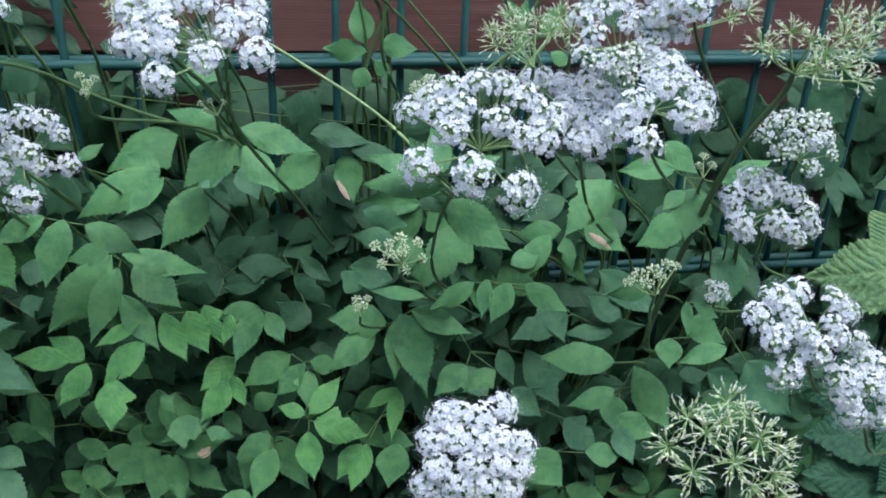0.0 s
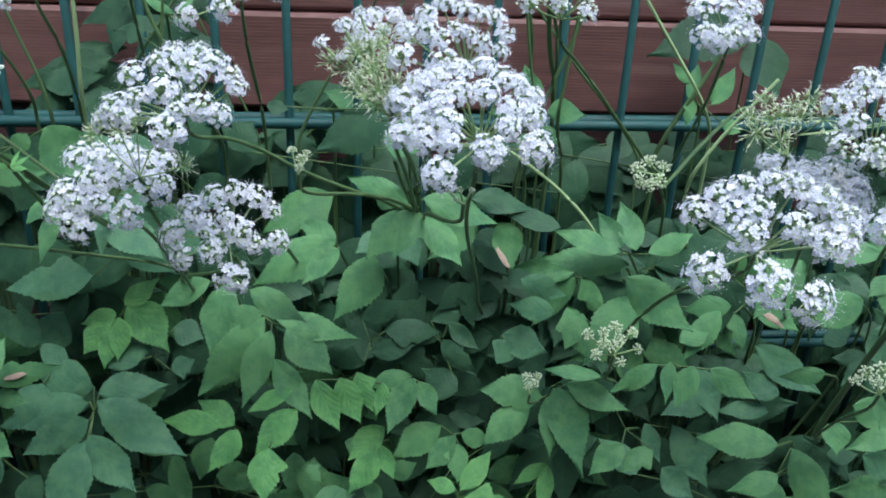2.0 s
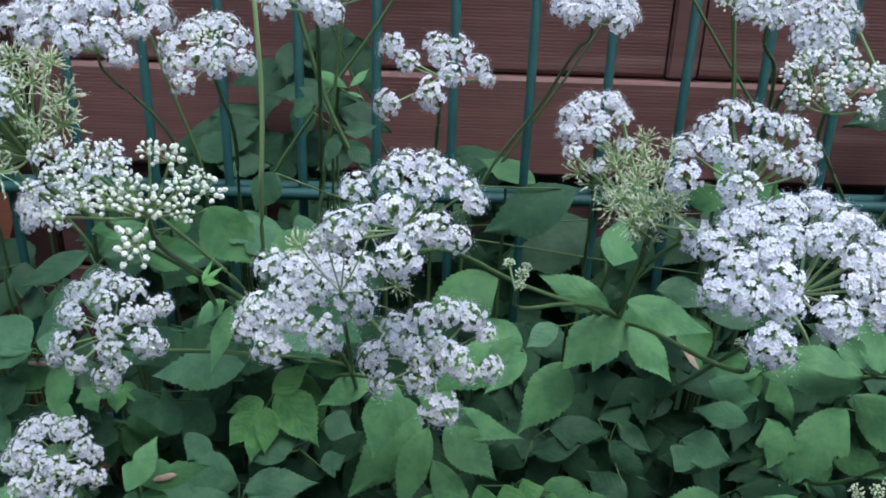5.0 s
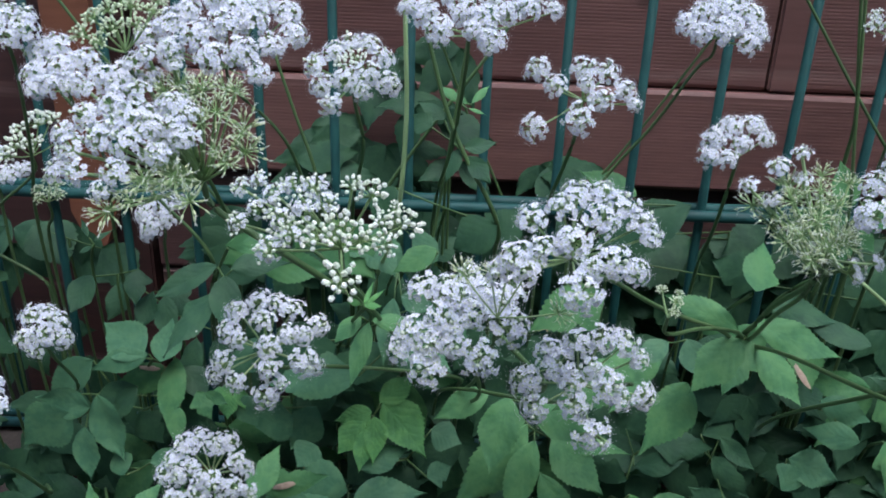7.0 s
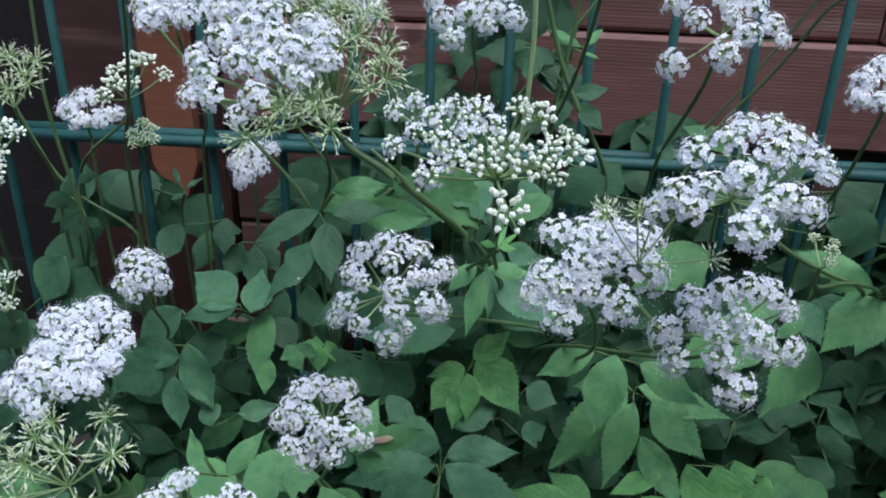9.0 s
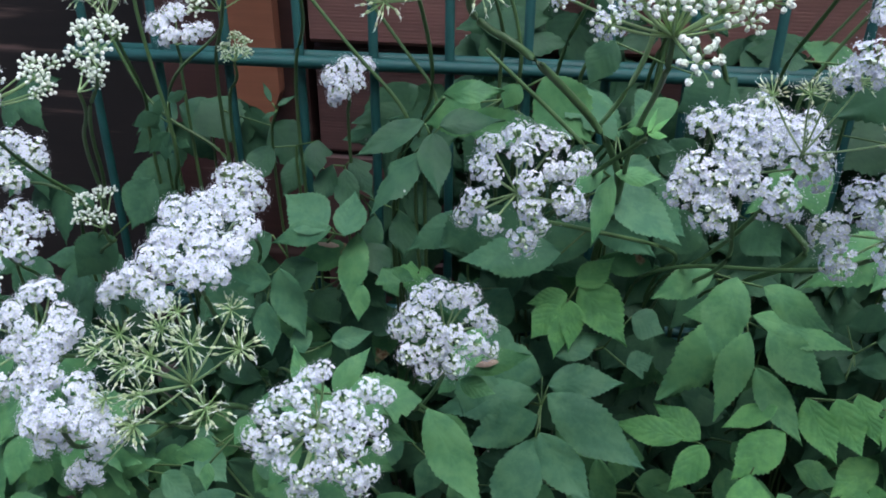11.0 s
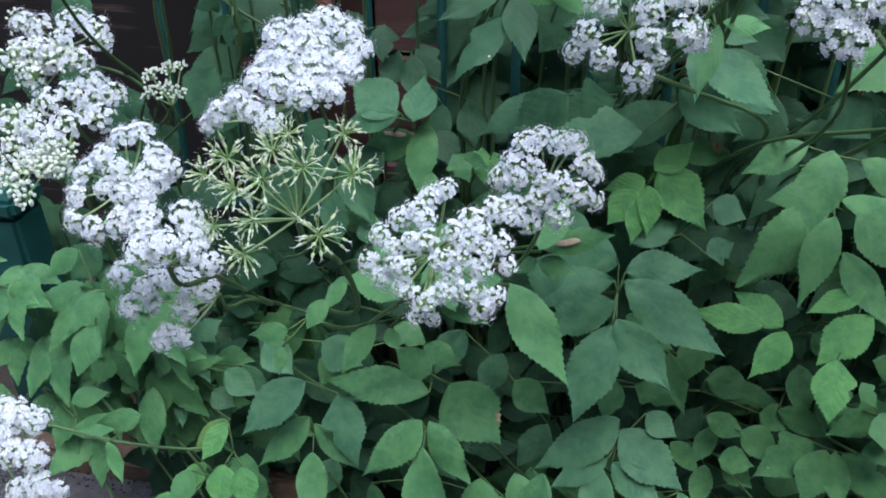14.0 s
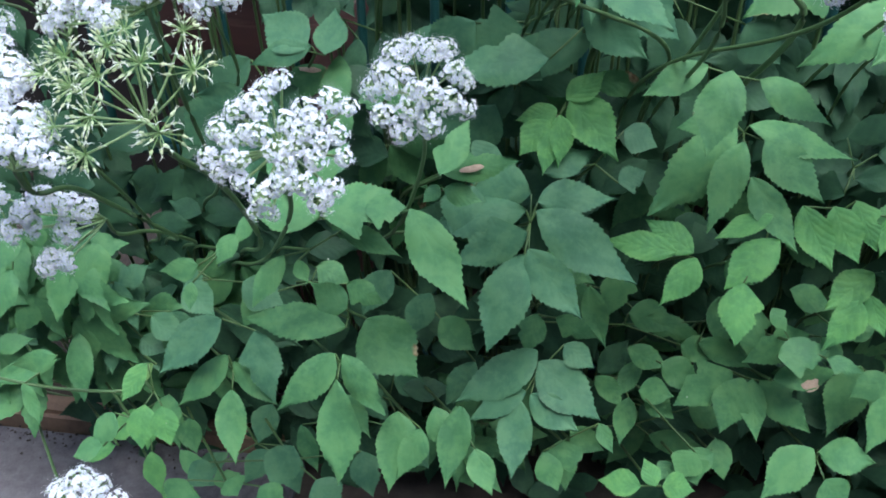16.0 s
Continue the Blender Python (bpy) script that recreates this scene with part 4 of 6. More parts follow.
umbel('mixed', (0.268, 0.415, 0.491), (0, -0.71, 0.71), [(-26, -3, 17, 7.8), (-19, 1, 23, 7.1), (-11, 2, 26, 6.4), (-4, -3, 24, 8.5), (7, -1, 24, 7.8), (10, -7, 16, 7.1), (0, -11, 16, 8.5), (-13, -10, 19, 7.1), (-20, -14, 11, 7.8), (-3, -19, 3, 7.1), (-12, -15, 13, 6.4), (12, -12, 8, 5.0)], via=((0.291, 0.45, 0.459), (0.261, 0.5, 0.438),))
umbel('flower', (0.256, 0.41, 0.462), (0, -0.87, 0.5), [(-29, -7, 14, 8.5), (-19, -4, 22, 9.2), (-10, -6, 22, 8.5), (-30, -10, 9, 7.8), (-27, -17, 0, 9.9), (-24, -20, -5, 6.4), (-15, -13, 15, 7.8), (-3, -10, 18, 7.8), (6, -11, 14, 8.5), (14, -14, 4, 9.2), (19, -15, -4, 7.1), (-8, -21, 2, 9.2), (2, -21, -3, 7.8), (9, -20, -9, 5.7)], via=((0.283, 0.46, 0.398),))
umbel('flower', (0.227, 0.305, 0.448), (0, -0.85, 0.53), [(-33, -3, 13, 8.2), (-25, -1, 22, 7.7), (-15, -1, 25, 7.7), (-21, -7, 19, 7.1), (-27, -13, 7, 8.8), (-20, -13, 13, 6.5), (-9, -17, 3, 10.0), (-14, -15, 10, 7.1), (4, -3, 20, 7.7), (10, -5, 15, 7.7), (0, -11, 12, 6.5), (5, -13, 6, 7.1), (17, -10, 2, 5.9), (-21, -17, -9, 10.0)], via=((0.317, 0.4, 0.325),))
umbel('flower', (0.256, 0.292, 0.424), (0, -0.85, 0.53), [(-20, -2, 9, 9.3), (-18, -8, 1, 7.5), (-15, -10, -6, 8.7), (-9, -7, 9, 9.3), (-1, -1, 14, 9.3), (-8, 3, 17, 8.1), (2, -9, 3, 8.7), (0, -11, -8, 8.1), (10, -1, 10, 8.7)], via=((0.37, 0.4, 0.267),))
umbel('dense', (0.068, 0.299, 0.39), (0, -0.88, 0.47), [(-17, -2, 28, 8.3), (-10, -2, 30, 7.7), (0, -5, 29, 8.3), (12, 2, 29, 8.3), (-23, -7, 20, 8.3), (-13, -11, 22, 8.3), (-1, -12, 22, 8.8), (10, -11, 20, 8.3), (20, -9, 15, 7.7), (18, -14, 6, 8.3), (7, -17, 12, 8.3), (-6, -18, 14, 7.2), (-21, -15, 10, 8.3), (-26, -14, -1, 8.3), (-11, -20, 4, 8.8), (1, -21, 2, 8.8), (13, -19, -3, 7.7), (-16, -19, -8, 8.3), (-1, -21, -9, 8.3)], via=((0.088, 0.38, 0.278),))
umbel('seed', (0.188, 0.281, 0.395), (0, -0.87, 0.5), [(-30, -2, 30, 10.0), (-24, -10, 28, 9.4), (-11, -1, 37, 9.4), (-39, -6, 17, 9.4), (-30, -16, 10, 10.5), (3, -12, 24, 10.5), (14, -12, 16, 8.9), (-12, -19, 16, 9.4), (11, -18, 6, 9.4), (16, -19, -7, 8.9), (-2, -21, 3, 7.7), (-16, -8, 31, 7.7), (-4, -6, 33, 7.2)], via=((0.248, 0.36, 0.268),))
umbel('tight', (0.04, 0.376, 0.453), (0, -0.77, 0.64), [(-14, 0, 12, 3.7), (-7, -2, 14, 3.4), (-1, 0, 16, 3.9), (8, 0, 13, 3.7), (-4, -7, 10, 3.7), (-11, -7, 5, 3.7), (1, -9, 2, 3.1), (10, -4, 6, 3.1), (0, -5, 12, 3.9), (-8, -5, 10, 3.1)], via=((0.056, 0.42, 0.417), (0.065, 0.46, 0.381),))
umbel('tight', (0.174, 0.366, 0.435), (0, -0.26, 0.97), [(-18, -4, 12, 3.9), (-12, -2, 15, 5.1), (-4, -2, 17, 5.6), (6, 4, 17, 5.1), (-10, -9, 14, 4.5), (-1, -5, 15, 3.9), (12, 6, 15, 3.4)], via=((0.21, 0.44, 0.365), (0.223, 0.48, 0.317),))
umbel('mixed', (0.257, 0.45, 0.377), (0, -0.57, 0.82), [(-3, 5, 10, 6.1), (4, 2, 9, 6.1), (-3, -4, 7, 5.3), (-6, -3, 5, 4.5), (6, -2, 5, 4.1)])
umbel('tight', (0.023, 0.467, 0.366), (0, -0.64, 0.77), [(-2, 4, 11, 4.4), (2, 0, 9, 4.1), (-2, 0, 7, 3.4), (5, 5, 11, 3.4)])
umbel('tight', (0.215, 0.418, 0.48), (0, -0.64, 0.77), [(0, 4, 12, 3.4), (4, 0, 8, 3.4), (-4, 0, 8, 3.1)], via=((0.224, 0.44, 0.463),))
umbel('tight', (-0.11, 0.414, 0.529), (0, -0.42, 0.91), [(-3, 4, 11, 3.3), (2, -2, 9, 3.6), (4, 3, 10, 2.7), (1, -6, 6, 3.0)], via=((-0.08, 0.455, 0.504), (-0.049, 0.479, 0.486),))
umbel('tight', (-0.041, 0.341, 0.545), (0, -0.64, 0.77), [(-6, -2, 6, 1.8), (-2, -2, 7, 1.8), (-4, -5, 4, 1.5), (3, 0, 6, 1.8)], via=((-0.05, 0.479, 0.486),))
umbel('seed', (0.243, 0.398, 0.546), (0, -0.57, 0.82), [(-31, -18, 20, 9.3), (-17, -18, 27, 8.7), (-5, -34, 20, 9.9), (-13, -41, 14, 8.1), (2, -39, 15, 9.3), (14, -31, 20, 9.3), (8, -24, 26, 8.7), (22, -21, 25, 8.7), (10, -42, 9, 8.1), (-29, -26, 18, 7.4), (13, -14, 32, 9.3), (31, -9, 31, 8.1), (-11, -28, 24, 6.8)], via=((0.226, 0.41, 0.502), (0.22, 0.45, 0.393), (0.228, 0.49, 0.307),), thick=1.9)
umbel('seed', (0.095, 0.359, 0.56), (0, -0.64, 0.77), [(-19, -6, 13, 7.1), (-12, -3, 18, 7.1), (-6, -1, 19, 6.6), (-20, 0, 17, 5.6), (-9, -8, 11, 5.6), (1, 6, 21, 5.1), (-12, 6, 23, 5.6)], via=((0.128, 0.45, 0.491),))
umbel('seed', (0.13, 0.42, 0.55), (0, -0.64, 0.77), [(-20, -42, 29, 7.4), (-17, -51, 24, 6.8), (-25, -46, 23, 6.3), (81, -25, 29, 7.4), (68, -34, 27, 6.3)], via=((0.154, 0.47, 0.465),))
umbel('dense', (-0.381, 0.361, 0.491), (-0.2, -0.54, 0.82), [(-2, -3, 25, 6.4), (6, -2, 27, 6.0), (13, 1, 29, 6.0), (21, -4, 27, 6.0), (26, -11, 24, 5.2), (12, -10, 24, 6.8), (3, -13, 21, 6.8), (22, -18, 21, 6.0), (26, -19, 20, 4.4), (15, -21, 19, 6.8), (-2, -14, 19, 6.0), (-5, -18, 15, 6.0), (4, -23, 16, 6.8), (13, -27, 15, 6.0), (21, -26, 16, 5.2), (-11, -21, 9, 5.6), (-18, -20, 4, 5.6), (-22, -20, 0, 4.4), (-5, -25, 8, 5.2), (2, -30, 7, 5.2), (14, -16, 22, 5.2)], via=((-0.413, 0.44, 0.412), (-0.431, 0.5, 0.339),))
umbel('dense', (-0.449, 0.361, 0.455), (-0.35, -0.61, 0.71), [(6, 5, 19, 6.6), (-1, 5, 17, 6.1), (-6, -1, 12, 6.6), (-13, -4, 6, 6.6), (-15, -9, -1, 6.6), (-15, -14, -8, 6.1), (-4, -20, -8, 6.1), (11, -24, -1, 7.1), (4, -10, 11, 5.7), (20, -15, 13, 7.6), (25, -12, 15, 5.2), (17, -20, 9, 7.1), (10, -19, 7, 5.2), (18, -6, 17, 5.7), (20, -25, 3, 6.6), (0, -14, 6, 4.7)], via=((-0.46, 0.42, 0.404), (-0.472, 0.5, 0.301),))
umbel('dense', (-0.412, 0.316, 0.453), (0, -0.82, 0.57), [(-3, -8, 10, 6.5), (5, -8, 13, 6.5), (8, 2, 18, 6.1), (14, -3, 15, 5.7), (19, -8, 8, 4.5), (14, -8, 12, 5.3), (-4, -3, 15, 5.7)], via=((-0.405, 0.33, 0.441), (-0.429, 0.38, 0.404), (-0.427, 0.44, 0.343)))
umbel('dense', (-0.437, 0.392, 0.386), (0, -0.82, 0.57), [(-32, -20, 20, 6.5), (-31, -20, 4, 7.0), (-14, -20, 20, 7.4), (-4, -20, 21, 7.0), (5, -20, 18, 6.5), (-6, -20, 6, 7.0), (-16, -20, -8, 6.0), (-20, -20, 7, 5.6), (-19, -22, -12, 6.0), (-9, -22, -8, 6.0), (-22, -22, 15, 6.0)], via=((-0.446, 0.44, 0.35), (-0.45, 0.5, 0.3)))
umbel('seed', (-0.374, 0.333, 0.464), (0, -0.82, 0.57), [(8, -12, 26, 7.8), (17, 2, 31, 5.6), (22, -6, 22, 7.8), (14, -20, 7, 7.8), (-4, -16, 23, 7.8), (-10, -24, 0, 7.1), (-13, -17, 19, 7.1), (-17, -10, 26, 7.1), (-2, -10, 30, 6.7), (-6, -22, 12, 6.3), (-25, -11, 20, 5.6), (2, -5, 33, 5.2), (-20, -20, 7, 5.2)], via=((-0.374, 0.38, 0.417), (-0.393, 0.46, 0.326),), thick=1.2)
umbel('flower', (-0.428, 0.512, 0.442), (0, -0.77, 0.64), [(-6, 3, 14, 8.9), (8, 0, 13, 8.9), (4, -7, 8, 8.9), (-7, -6, 4, 8.2), (13, -4, 5, 7.5), (-1, -9, -1, 6.8), (3, 4, 16, 6.8)], via=((-0.431, 0.55, 0.387),))
umbel('flower', (-0.299, 0.401, 0.447), (0, -0.88, 0.47), [(-9, -4, 18, 6.9), (-3, -2, 21, 5.2), (5, -4, 20, 6.0), (10, -2, 20, 5.2), (-13, -8, 12, 6.0), (-17, -9, 6, 5.6), (-10, -12, 8, 5.2), (-4, -11, 13, 4.3), (14, -7, 14, 6.0), (18, -7, 10, 4.7), (13, -13, 4, 6.0), (19, -10, 0, 4.7), (5, -15, 8, 6.4), (-1, -16, 2, 6.0), (-12, -14, -2, 6.4), (-5, -16, -7, 6.4), (6, -16, -4, 6.4), (0, -14, 9, 4.7)], via=((-0.303, 0.43, 0.402), (-0.334, 0.5, 0.315),))
umbel('flower', (-0.327, 0.321, 0.464), (0, -0.88, 0.47), [(0, -4, 21, 4.6), (4, -3, 23, 3.9), (-4, -7, 18, 4.2), (-9, -8, 15, 4.2), (-14, -10, 10, 4.2), (-17, -12, 2, 4.6), (-10, -13, 8, 3.6), (-13, -15, -1, 3.9), (-6, -17, 4, 4.2), (0, -14, 12, 4.6), (8, -18, 5, 3.9), (12, -9, 17, 4.6), (15, -11, 15, 3.9), (18, -4, 18, 4.6), (23, -3, 16, 3.3), (12, -14, 13, 3.9), (21, -10, 11, 4.2), (23, -12, 5, 3.6), (13, -19, 0, 5.2), (17, -18, -6, 4.9), (1, -20, -4, 5.6), (-2, -20, -10, 3.3), (3, -20, -10, 2.9), (20, -16, -3, 3.9), (-5, -13, 11, 3.6), (5, -17, 8, 3.9), (8, -12, 15, 4.2), (-1, -10, 17, 3.9), (10, -16, 9, 4.2), (16, -16, 6, 4.2), (7, -20, 0, 4.2), (-6, -18, -2, 3.9), (17, -14, 10, 3.9), (-9, -16, 4, 3.6)], via=((-0.356, 0.4, 0.387), (-0.404, 0.47, 0.308),))
umbel('flower', (-0.593, 0.548, 0.436), (0, -0.64, 0.77), [(-22, 0, 15, 10.1), (-6, -8, 15, 10.1), (15, -5, 19, 10.1), (28, -4, 14, 10.1), (33, -9, 8, 7.8), (5, -25, 1, 10.1), (-15, -16, 3, 9.4), (25, -23, 2, 9.4), (13, -16, 12, 7.8)], via=((-0.562, 0.56, 0.42), (-0.545, 0.58, 0.381),))
umbel('flower', (-0.538, 0.465, 0.431), (0, -0.64, 0.77), [(-1, -15, 15, 8.4), (8, -8, 18, 7.1), (15, 1, 20, 8.4), (19, -12, 15, 8.4), (26, -3, 15, 8.4), (27, -19, 10, 8.4), (14, -26, 9, 9.1), (8, -34, 3, 8.4), (-4, -28, 6, 7.8), (0, 0, 0, 0), (-3, -40, -10, 8.4), (7, -40, -6, 7.1), (16, -40, -5, 6.5), (-3, -45, -20, 7.1), (9, -37, -1, 6.5), (19, -36, 1, 5.8), (-15, -40, -17, 7.1)], via=((-0.543, 0.5, 0.39),), other='bud')
umbel('mixed', (-0.53, 0.461, 0.506), (0, -0.64, 0.77), [(-2, -3, 16, 8.5), (7, -3, 19, 8.5), (18, -7, 18, 7.9), (12, -14, 10, 8.5), (-2, -12, 6, 7.9), (21, -16, 11, 7.3), (-8, -5, 11, 7.3), (0, 0, 0, 0), (37, -3, 18, 6.7), (42, -3, 14, 5.5), (41, -9, 12, 4.3), (33, 2, 22, 6.1), (40, 8, 21, 5.5)], via=((-0.552, 0.52, 0.448), (-0.545, 0.56, 0.41),), other='bud')
umbel('bud', (-0.503, 0.501, 0.425), (0, -0.5, 0.87), [(-9, 0, 16, 6.1), (0, 3, 19, 6.1), (2, -9, 12, 6.1), (4, 8, 19, 4.4), (-7, -8, 10, 5.1), (9, -8, 11, 5.1)], via=((-0.507, 0.52, 0.409),))
umbel('bud', (-0.485, 0.477, 0.511), (0, -0.17, 0.98), [(9, -2, 9, 4.8), (13, -4, 6, 3.6), (0, 7, 10, 4.2), (6, 10, 11, 3.6)], via=((-0.504, 0.5, 0.477), (-0.514, 0.53, 0.414),))
umbel('seed', (-0.507, 0.552, 0.527), (0, -0.64, 0.77), [(-8, -2, 25, 9.6), (0, 3, 30, 8.9), (13, -6, 24, 9.6), (15, 4, 28, 8.2), (7, -14, 16, 8.9), (-9, -10, 15, 8.2), (17, -10, 19, 7.5)], via=((-0.518, 0.6, 0.465),))
umbel('bud', (-0.466, 0.462, 0.533), (0, -0.57, 0.82), [(-2, 1, 11, 7.0), (7, 4, 13, 7.0), (13, 3, 11, 5.2), (8, -8, 7, 7.0), (10, -13, -1, 5.8), (-1, -9, 4, 5.8)], via=((-0.499, 0.5, 0.49), (-0.513, 0.53, 0.429),))
umbel('mixed', (-0.59, 0.522, 0.423), (0, -0.71, 0.71), [(-14, -2, 17, 10.6), (2, -2, 22, 10.6), (14, -1, 17, 10.6), (1, -12, 11, 10.6)], via=((-0.598, 0.56, 0.383),))
umbel('mixed', (-0.573, 0.476, 0.403), (0, -0.71, 0.71), [(-11, 2, 19, 9.9), (3, -6, 17, 9.9), (-1, -13, 10, 9.9), (11, -17, 6, 9.9), (17, -9, 13, 9.2), (-4, -18, -1, 9.2), (21, -14, 1, 8.5), (2, 3, 21, 8.5)], via=((-0.593, 0.53, 0.346),))
umbel('dense', (-0.551, 0.375, 0.285), (0, -0.87, 0.5), [(6, -1, 29, 9.9), (16, -2, 28, 7.9), (2, -6, 23, 8.6), (7, -12, 16, 9.2), (18, -13, 15, 9.2), (20, -17, -1, 9.9), (10, -18, -5, 9.2), (26, -15, -6, 7.3), (-6, 4, 28, 7.9)], via=((-0.606, 0.42, 0.173),))
umbel('dense', (-0.445, 0.329, 0.271), (0, -0.64, 0.77), [(-9, 0, 10, 7.6), (1, 3, 16, 7.6), (10, 1, 15, 7.0), (-2, -5, 9, 7.6), (18, 0, 8, 6.4), (9, -5, 10, 7.0)], via=((-0.521, 0.4, 0.122),))

# the leaves that stand out
leaf('mid', [(-149, 560, 368, -191, 522, 329, 32), (-144, 553, 361, -161, 516, 323, 22), (-133, 554, 363, -100, 531, 339, 28), (-142, 560, 368, -81, 551, 359, 21), (-150, 561, 370, -181, 558, 366, 18)])
leaf('mid', [(-140, 537, 348, -114, 508, 319, 20)])
leaf('mid', [(-164, 519, 416, -175, 489, 385, 25), (-151, 517, 413, -115, 503, 399, 19), (-176, 521, 417, -207, 509, 405, 17)])
leaf('young', [(-176, 517, 308, -218, 520, 311, 18), (-167, 517, 308, -194, 530, 321, 19), (-165, 515, 306, -184, 495, 286, 19)])
leaf('young', [(-124, 512, 324, -152, 493, 304, 24), (-142, 495, 306, -144, 471, 281, 24), (-128, 522, 333, -158, 513, 324, 15)])
leaf('mid', [(-143, 539, 290, -127, 530, 280, 17)])
leaf('young', [(-112, 528, 337, -96, 503, 312, 20), (-96, 528, 338, -82, 507, 316, 22), (-84, 531, 341, -73, 512, 321, 16), (-66, 526, 335, -72, 510, 319, 11)])
leaf('mid', [(-45, 530, 336, -64, 504, 309, 21), (-42, 529, 334, -29, 513, 318, 16), (-46, 532, 337, -78, 527, 332, 15)])
leaf('young', [(-65, 527, 297, -91, 511, 281, 21), (-72, 516, 285, -91, 495, 264, 20), (-67, 518, 288, -59, 502, 271, 13)])
leaf('mid', [(-25, 523, 301, -59, 507, 285, 24), (-15, 518, 296, -38, 503, 281, 19), (-13, 514, 292, -14, 495, 273, 17), (-11, 519, 297, 11, 514, 292, 15)])
leaf('dark', [(-30, 584, 351, 12, 594, 368, 19), (-17, 584, 349, 7, 573, 331, 14), (-22, 577, 338, 4, 564, 314, 18), (-10, 559, 305, -37, 567, 320, 25), (-30, 580, 343, -47, 576, 336, 15)], tilt=15)
leaf('mid', [(45, 524, 324, 1, 528, 328, 27)])
leaf('mid', [(37, 523, 317, 2, 504, 298, 23), (51, 527, 322, 49, 497, 291, 19), (55, 531, 326, 74, 488, 282, 33), (64, 533, 328, 110, 519, 314, 21)])
leaf('mid', [(63, 457, 385, 29, 462, 390, 11)])
leaf('young', [(-16, 493, 268, -36, 499, 273, 12), (-13, 494, 268, 11, 512, 287, 17), (-10, 490, 264, 29, 481, 255, 24), (-14, 485, 259, -11, 461, 234, 21)])
leaf('young', [(24, 494, 237, 6, 476, 219, 18), (29, 494, 237, 16, 470, 213, 20), (54, 522, 266, 29, 512, 255, 11), (54, 521, 265, 47, 494, 238, 14)])
leaf('mid', [(53, 507, 224, 45, 484, 200, 28), (42, 512, 229, 66, 506, 222, 17)])
leaf('mid', [(-48, 542, 216, -65, 509, 183, 30), (-40, 538, 213, -16, 508, 182, 24)])
leaf('mid', [(-128, 528, 214, -162, 510, 196, 27), (-121, 525, 212, -133, 500, 186, 26), (-116, 525, 212, -111, 498, 184, 17), (-111, 525, 211, -79, 504, 190, 23)])
withered(leaf('scar', [(-111, 502, 233, -72, 510, 241, 19)]), (-90, 501, 232), 10.5, 8.0, 20)
leaf('mid', [(-87, 534, 244, -124, 519, 228, 24), (-79, 534, 243, -65, 521, 230, 14)])
leaf('mid', [(-220, 556, 251, -207, 535, 217, 18), (-249, 567, 269, -216, 557, 252, 24), (-252, 578, 285, -228, 583, 293, 18)], tilt=12)
leaf('dark', [(-178, 567, 205, -152, 571, 211, 19), (-194, 559, 191, -158, 559, 190, 18), (-208, 553, 180, -189, 565, 202, 19)], tilt=15)
leaf('mid', [(-134, 575, 237, -129, 548, 210, 22), (-146, 553, 215, -111, 542, 204, 18)])
leaf('dark', [(-75, 568, 334, -39, 571, 339, 17), (-80, 563, 326, -114, 568, 335, 18), (-64, 575, 348, -22, 575, 347, 21), (-81, 580, 355, -49, 585, 366, 19)], tilt=15)
leaf('blue', [(20, 561, 352, 54, 554, 341, 26), (16, 550, 335, 37, 566, 359, 19)], tilt=10)
leaf('dark', [(-59, 525, 174, -81, 541, 198, 22), (-7, 585, 262, 16, 591, 272, 20), (34, 578, 252, 10, 563, 230, 18)], tilt=10)
leaf('mid', [(219, 509, 289, 161, 515, 295, 28)])
leaf('mid', [(217, 497, 272, 179, 490, 265, 18)])
leaf('blue', [(233, 554, 286, 193, 556, 288, 17), (194, 565, 297, 148, 553, 285, 25), (181, 578, 311, 192, 549, 280, 24)])
leaf('mid', [(264, 517, 303, 260, 500, 286, 24), (279, 525, 312, 311, 511, 298, 24), (309, 510, 296, 267, 503, 289, 17)])
leaf('mid', [(228, 492, 363, 195, 490, 361, 13)])
leaf('mid', [(249, 538, 263, 275, 501, 224, 31), (229, 511, 234, 262, 499, 222, 23), (228, 523, 246, 227, 501, 224, 24)])
leaf('blue', [(229, 507, 229, 238, 485, 206, 20)])
leaf('blue', [(166, 572, 261, 192, 537, 226, 28), (143, 572, 262, 155, 551, 240, 19), (204, 563, 253, 167, 548, 237, 22)])
leaf('mid', [(104, 511, 291, 78, 496, 276, 20), (126, 508, 288, 100, 498, 278, 17), (96, 537, 318, 84, 521, 302, 19)])
leaf('mid', [(157, 498, 217, 180, 477, 196, 32), (200, 494, 214, 232, 493, 212, 21)])
leaf('blue', [(365, 567, 240, 404, 538, 197, 45), (328, 563, 234, 363, 553, 220, 25), (357, 623, 323, 349, 590, 274, 38)], tilt=10)
leaf('blue', [(222, 576, 332, 275, 554, 300, 28), (238, 555, 300, 211, 566, 316, 21)], tilt=10)
leaf('blue', [(126, 529, 248, 99, 549, 268, 23), (146, 532, 251, 169, 516, 234, 23), (187, 515, 232, 212, 495, 213, 27)])
leaf('mid', [(-53, 484, 481, -79, 465, 461, 22), (-48, 484, 481, -64, 465, 461, 19), (-46, 483, 479, -23, 463, 459, 19), (-46, 490, 487, -1, 481, 477, 20), (-54, 488, 484, -91, 500, 497, 16)])
leaf('scar', [(-102, 604, 443, -151, 585, 424, 34)])
leaf('mid', [(0, 592, 429, -36, 570, 407, 26)])
leaf('dark', [(-6, 578, 451, 42, 575, 446, 20), (56, 567, 434, 18, 574, 445, 18)], tilt=10)
withered(leaf('scar', [(16, 580, 433, 22, 555, 407, 23)]), (16, 561, 414), 17.0, 4.5, -60)
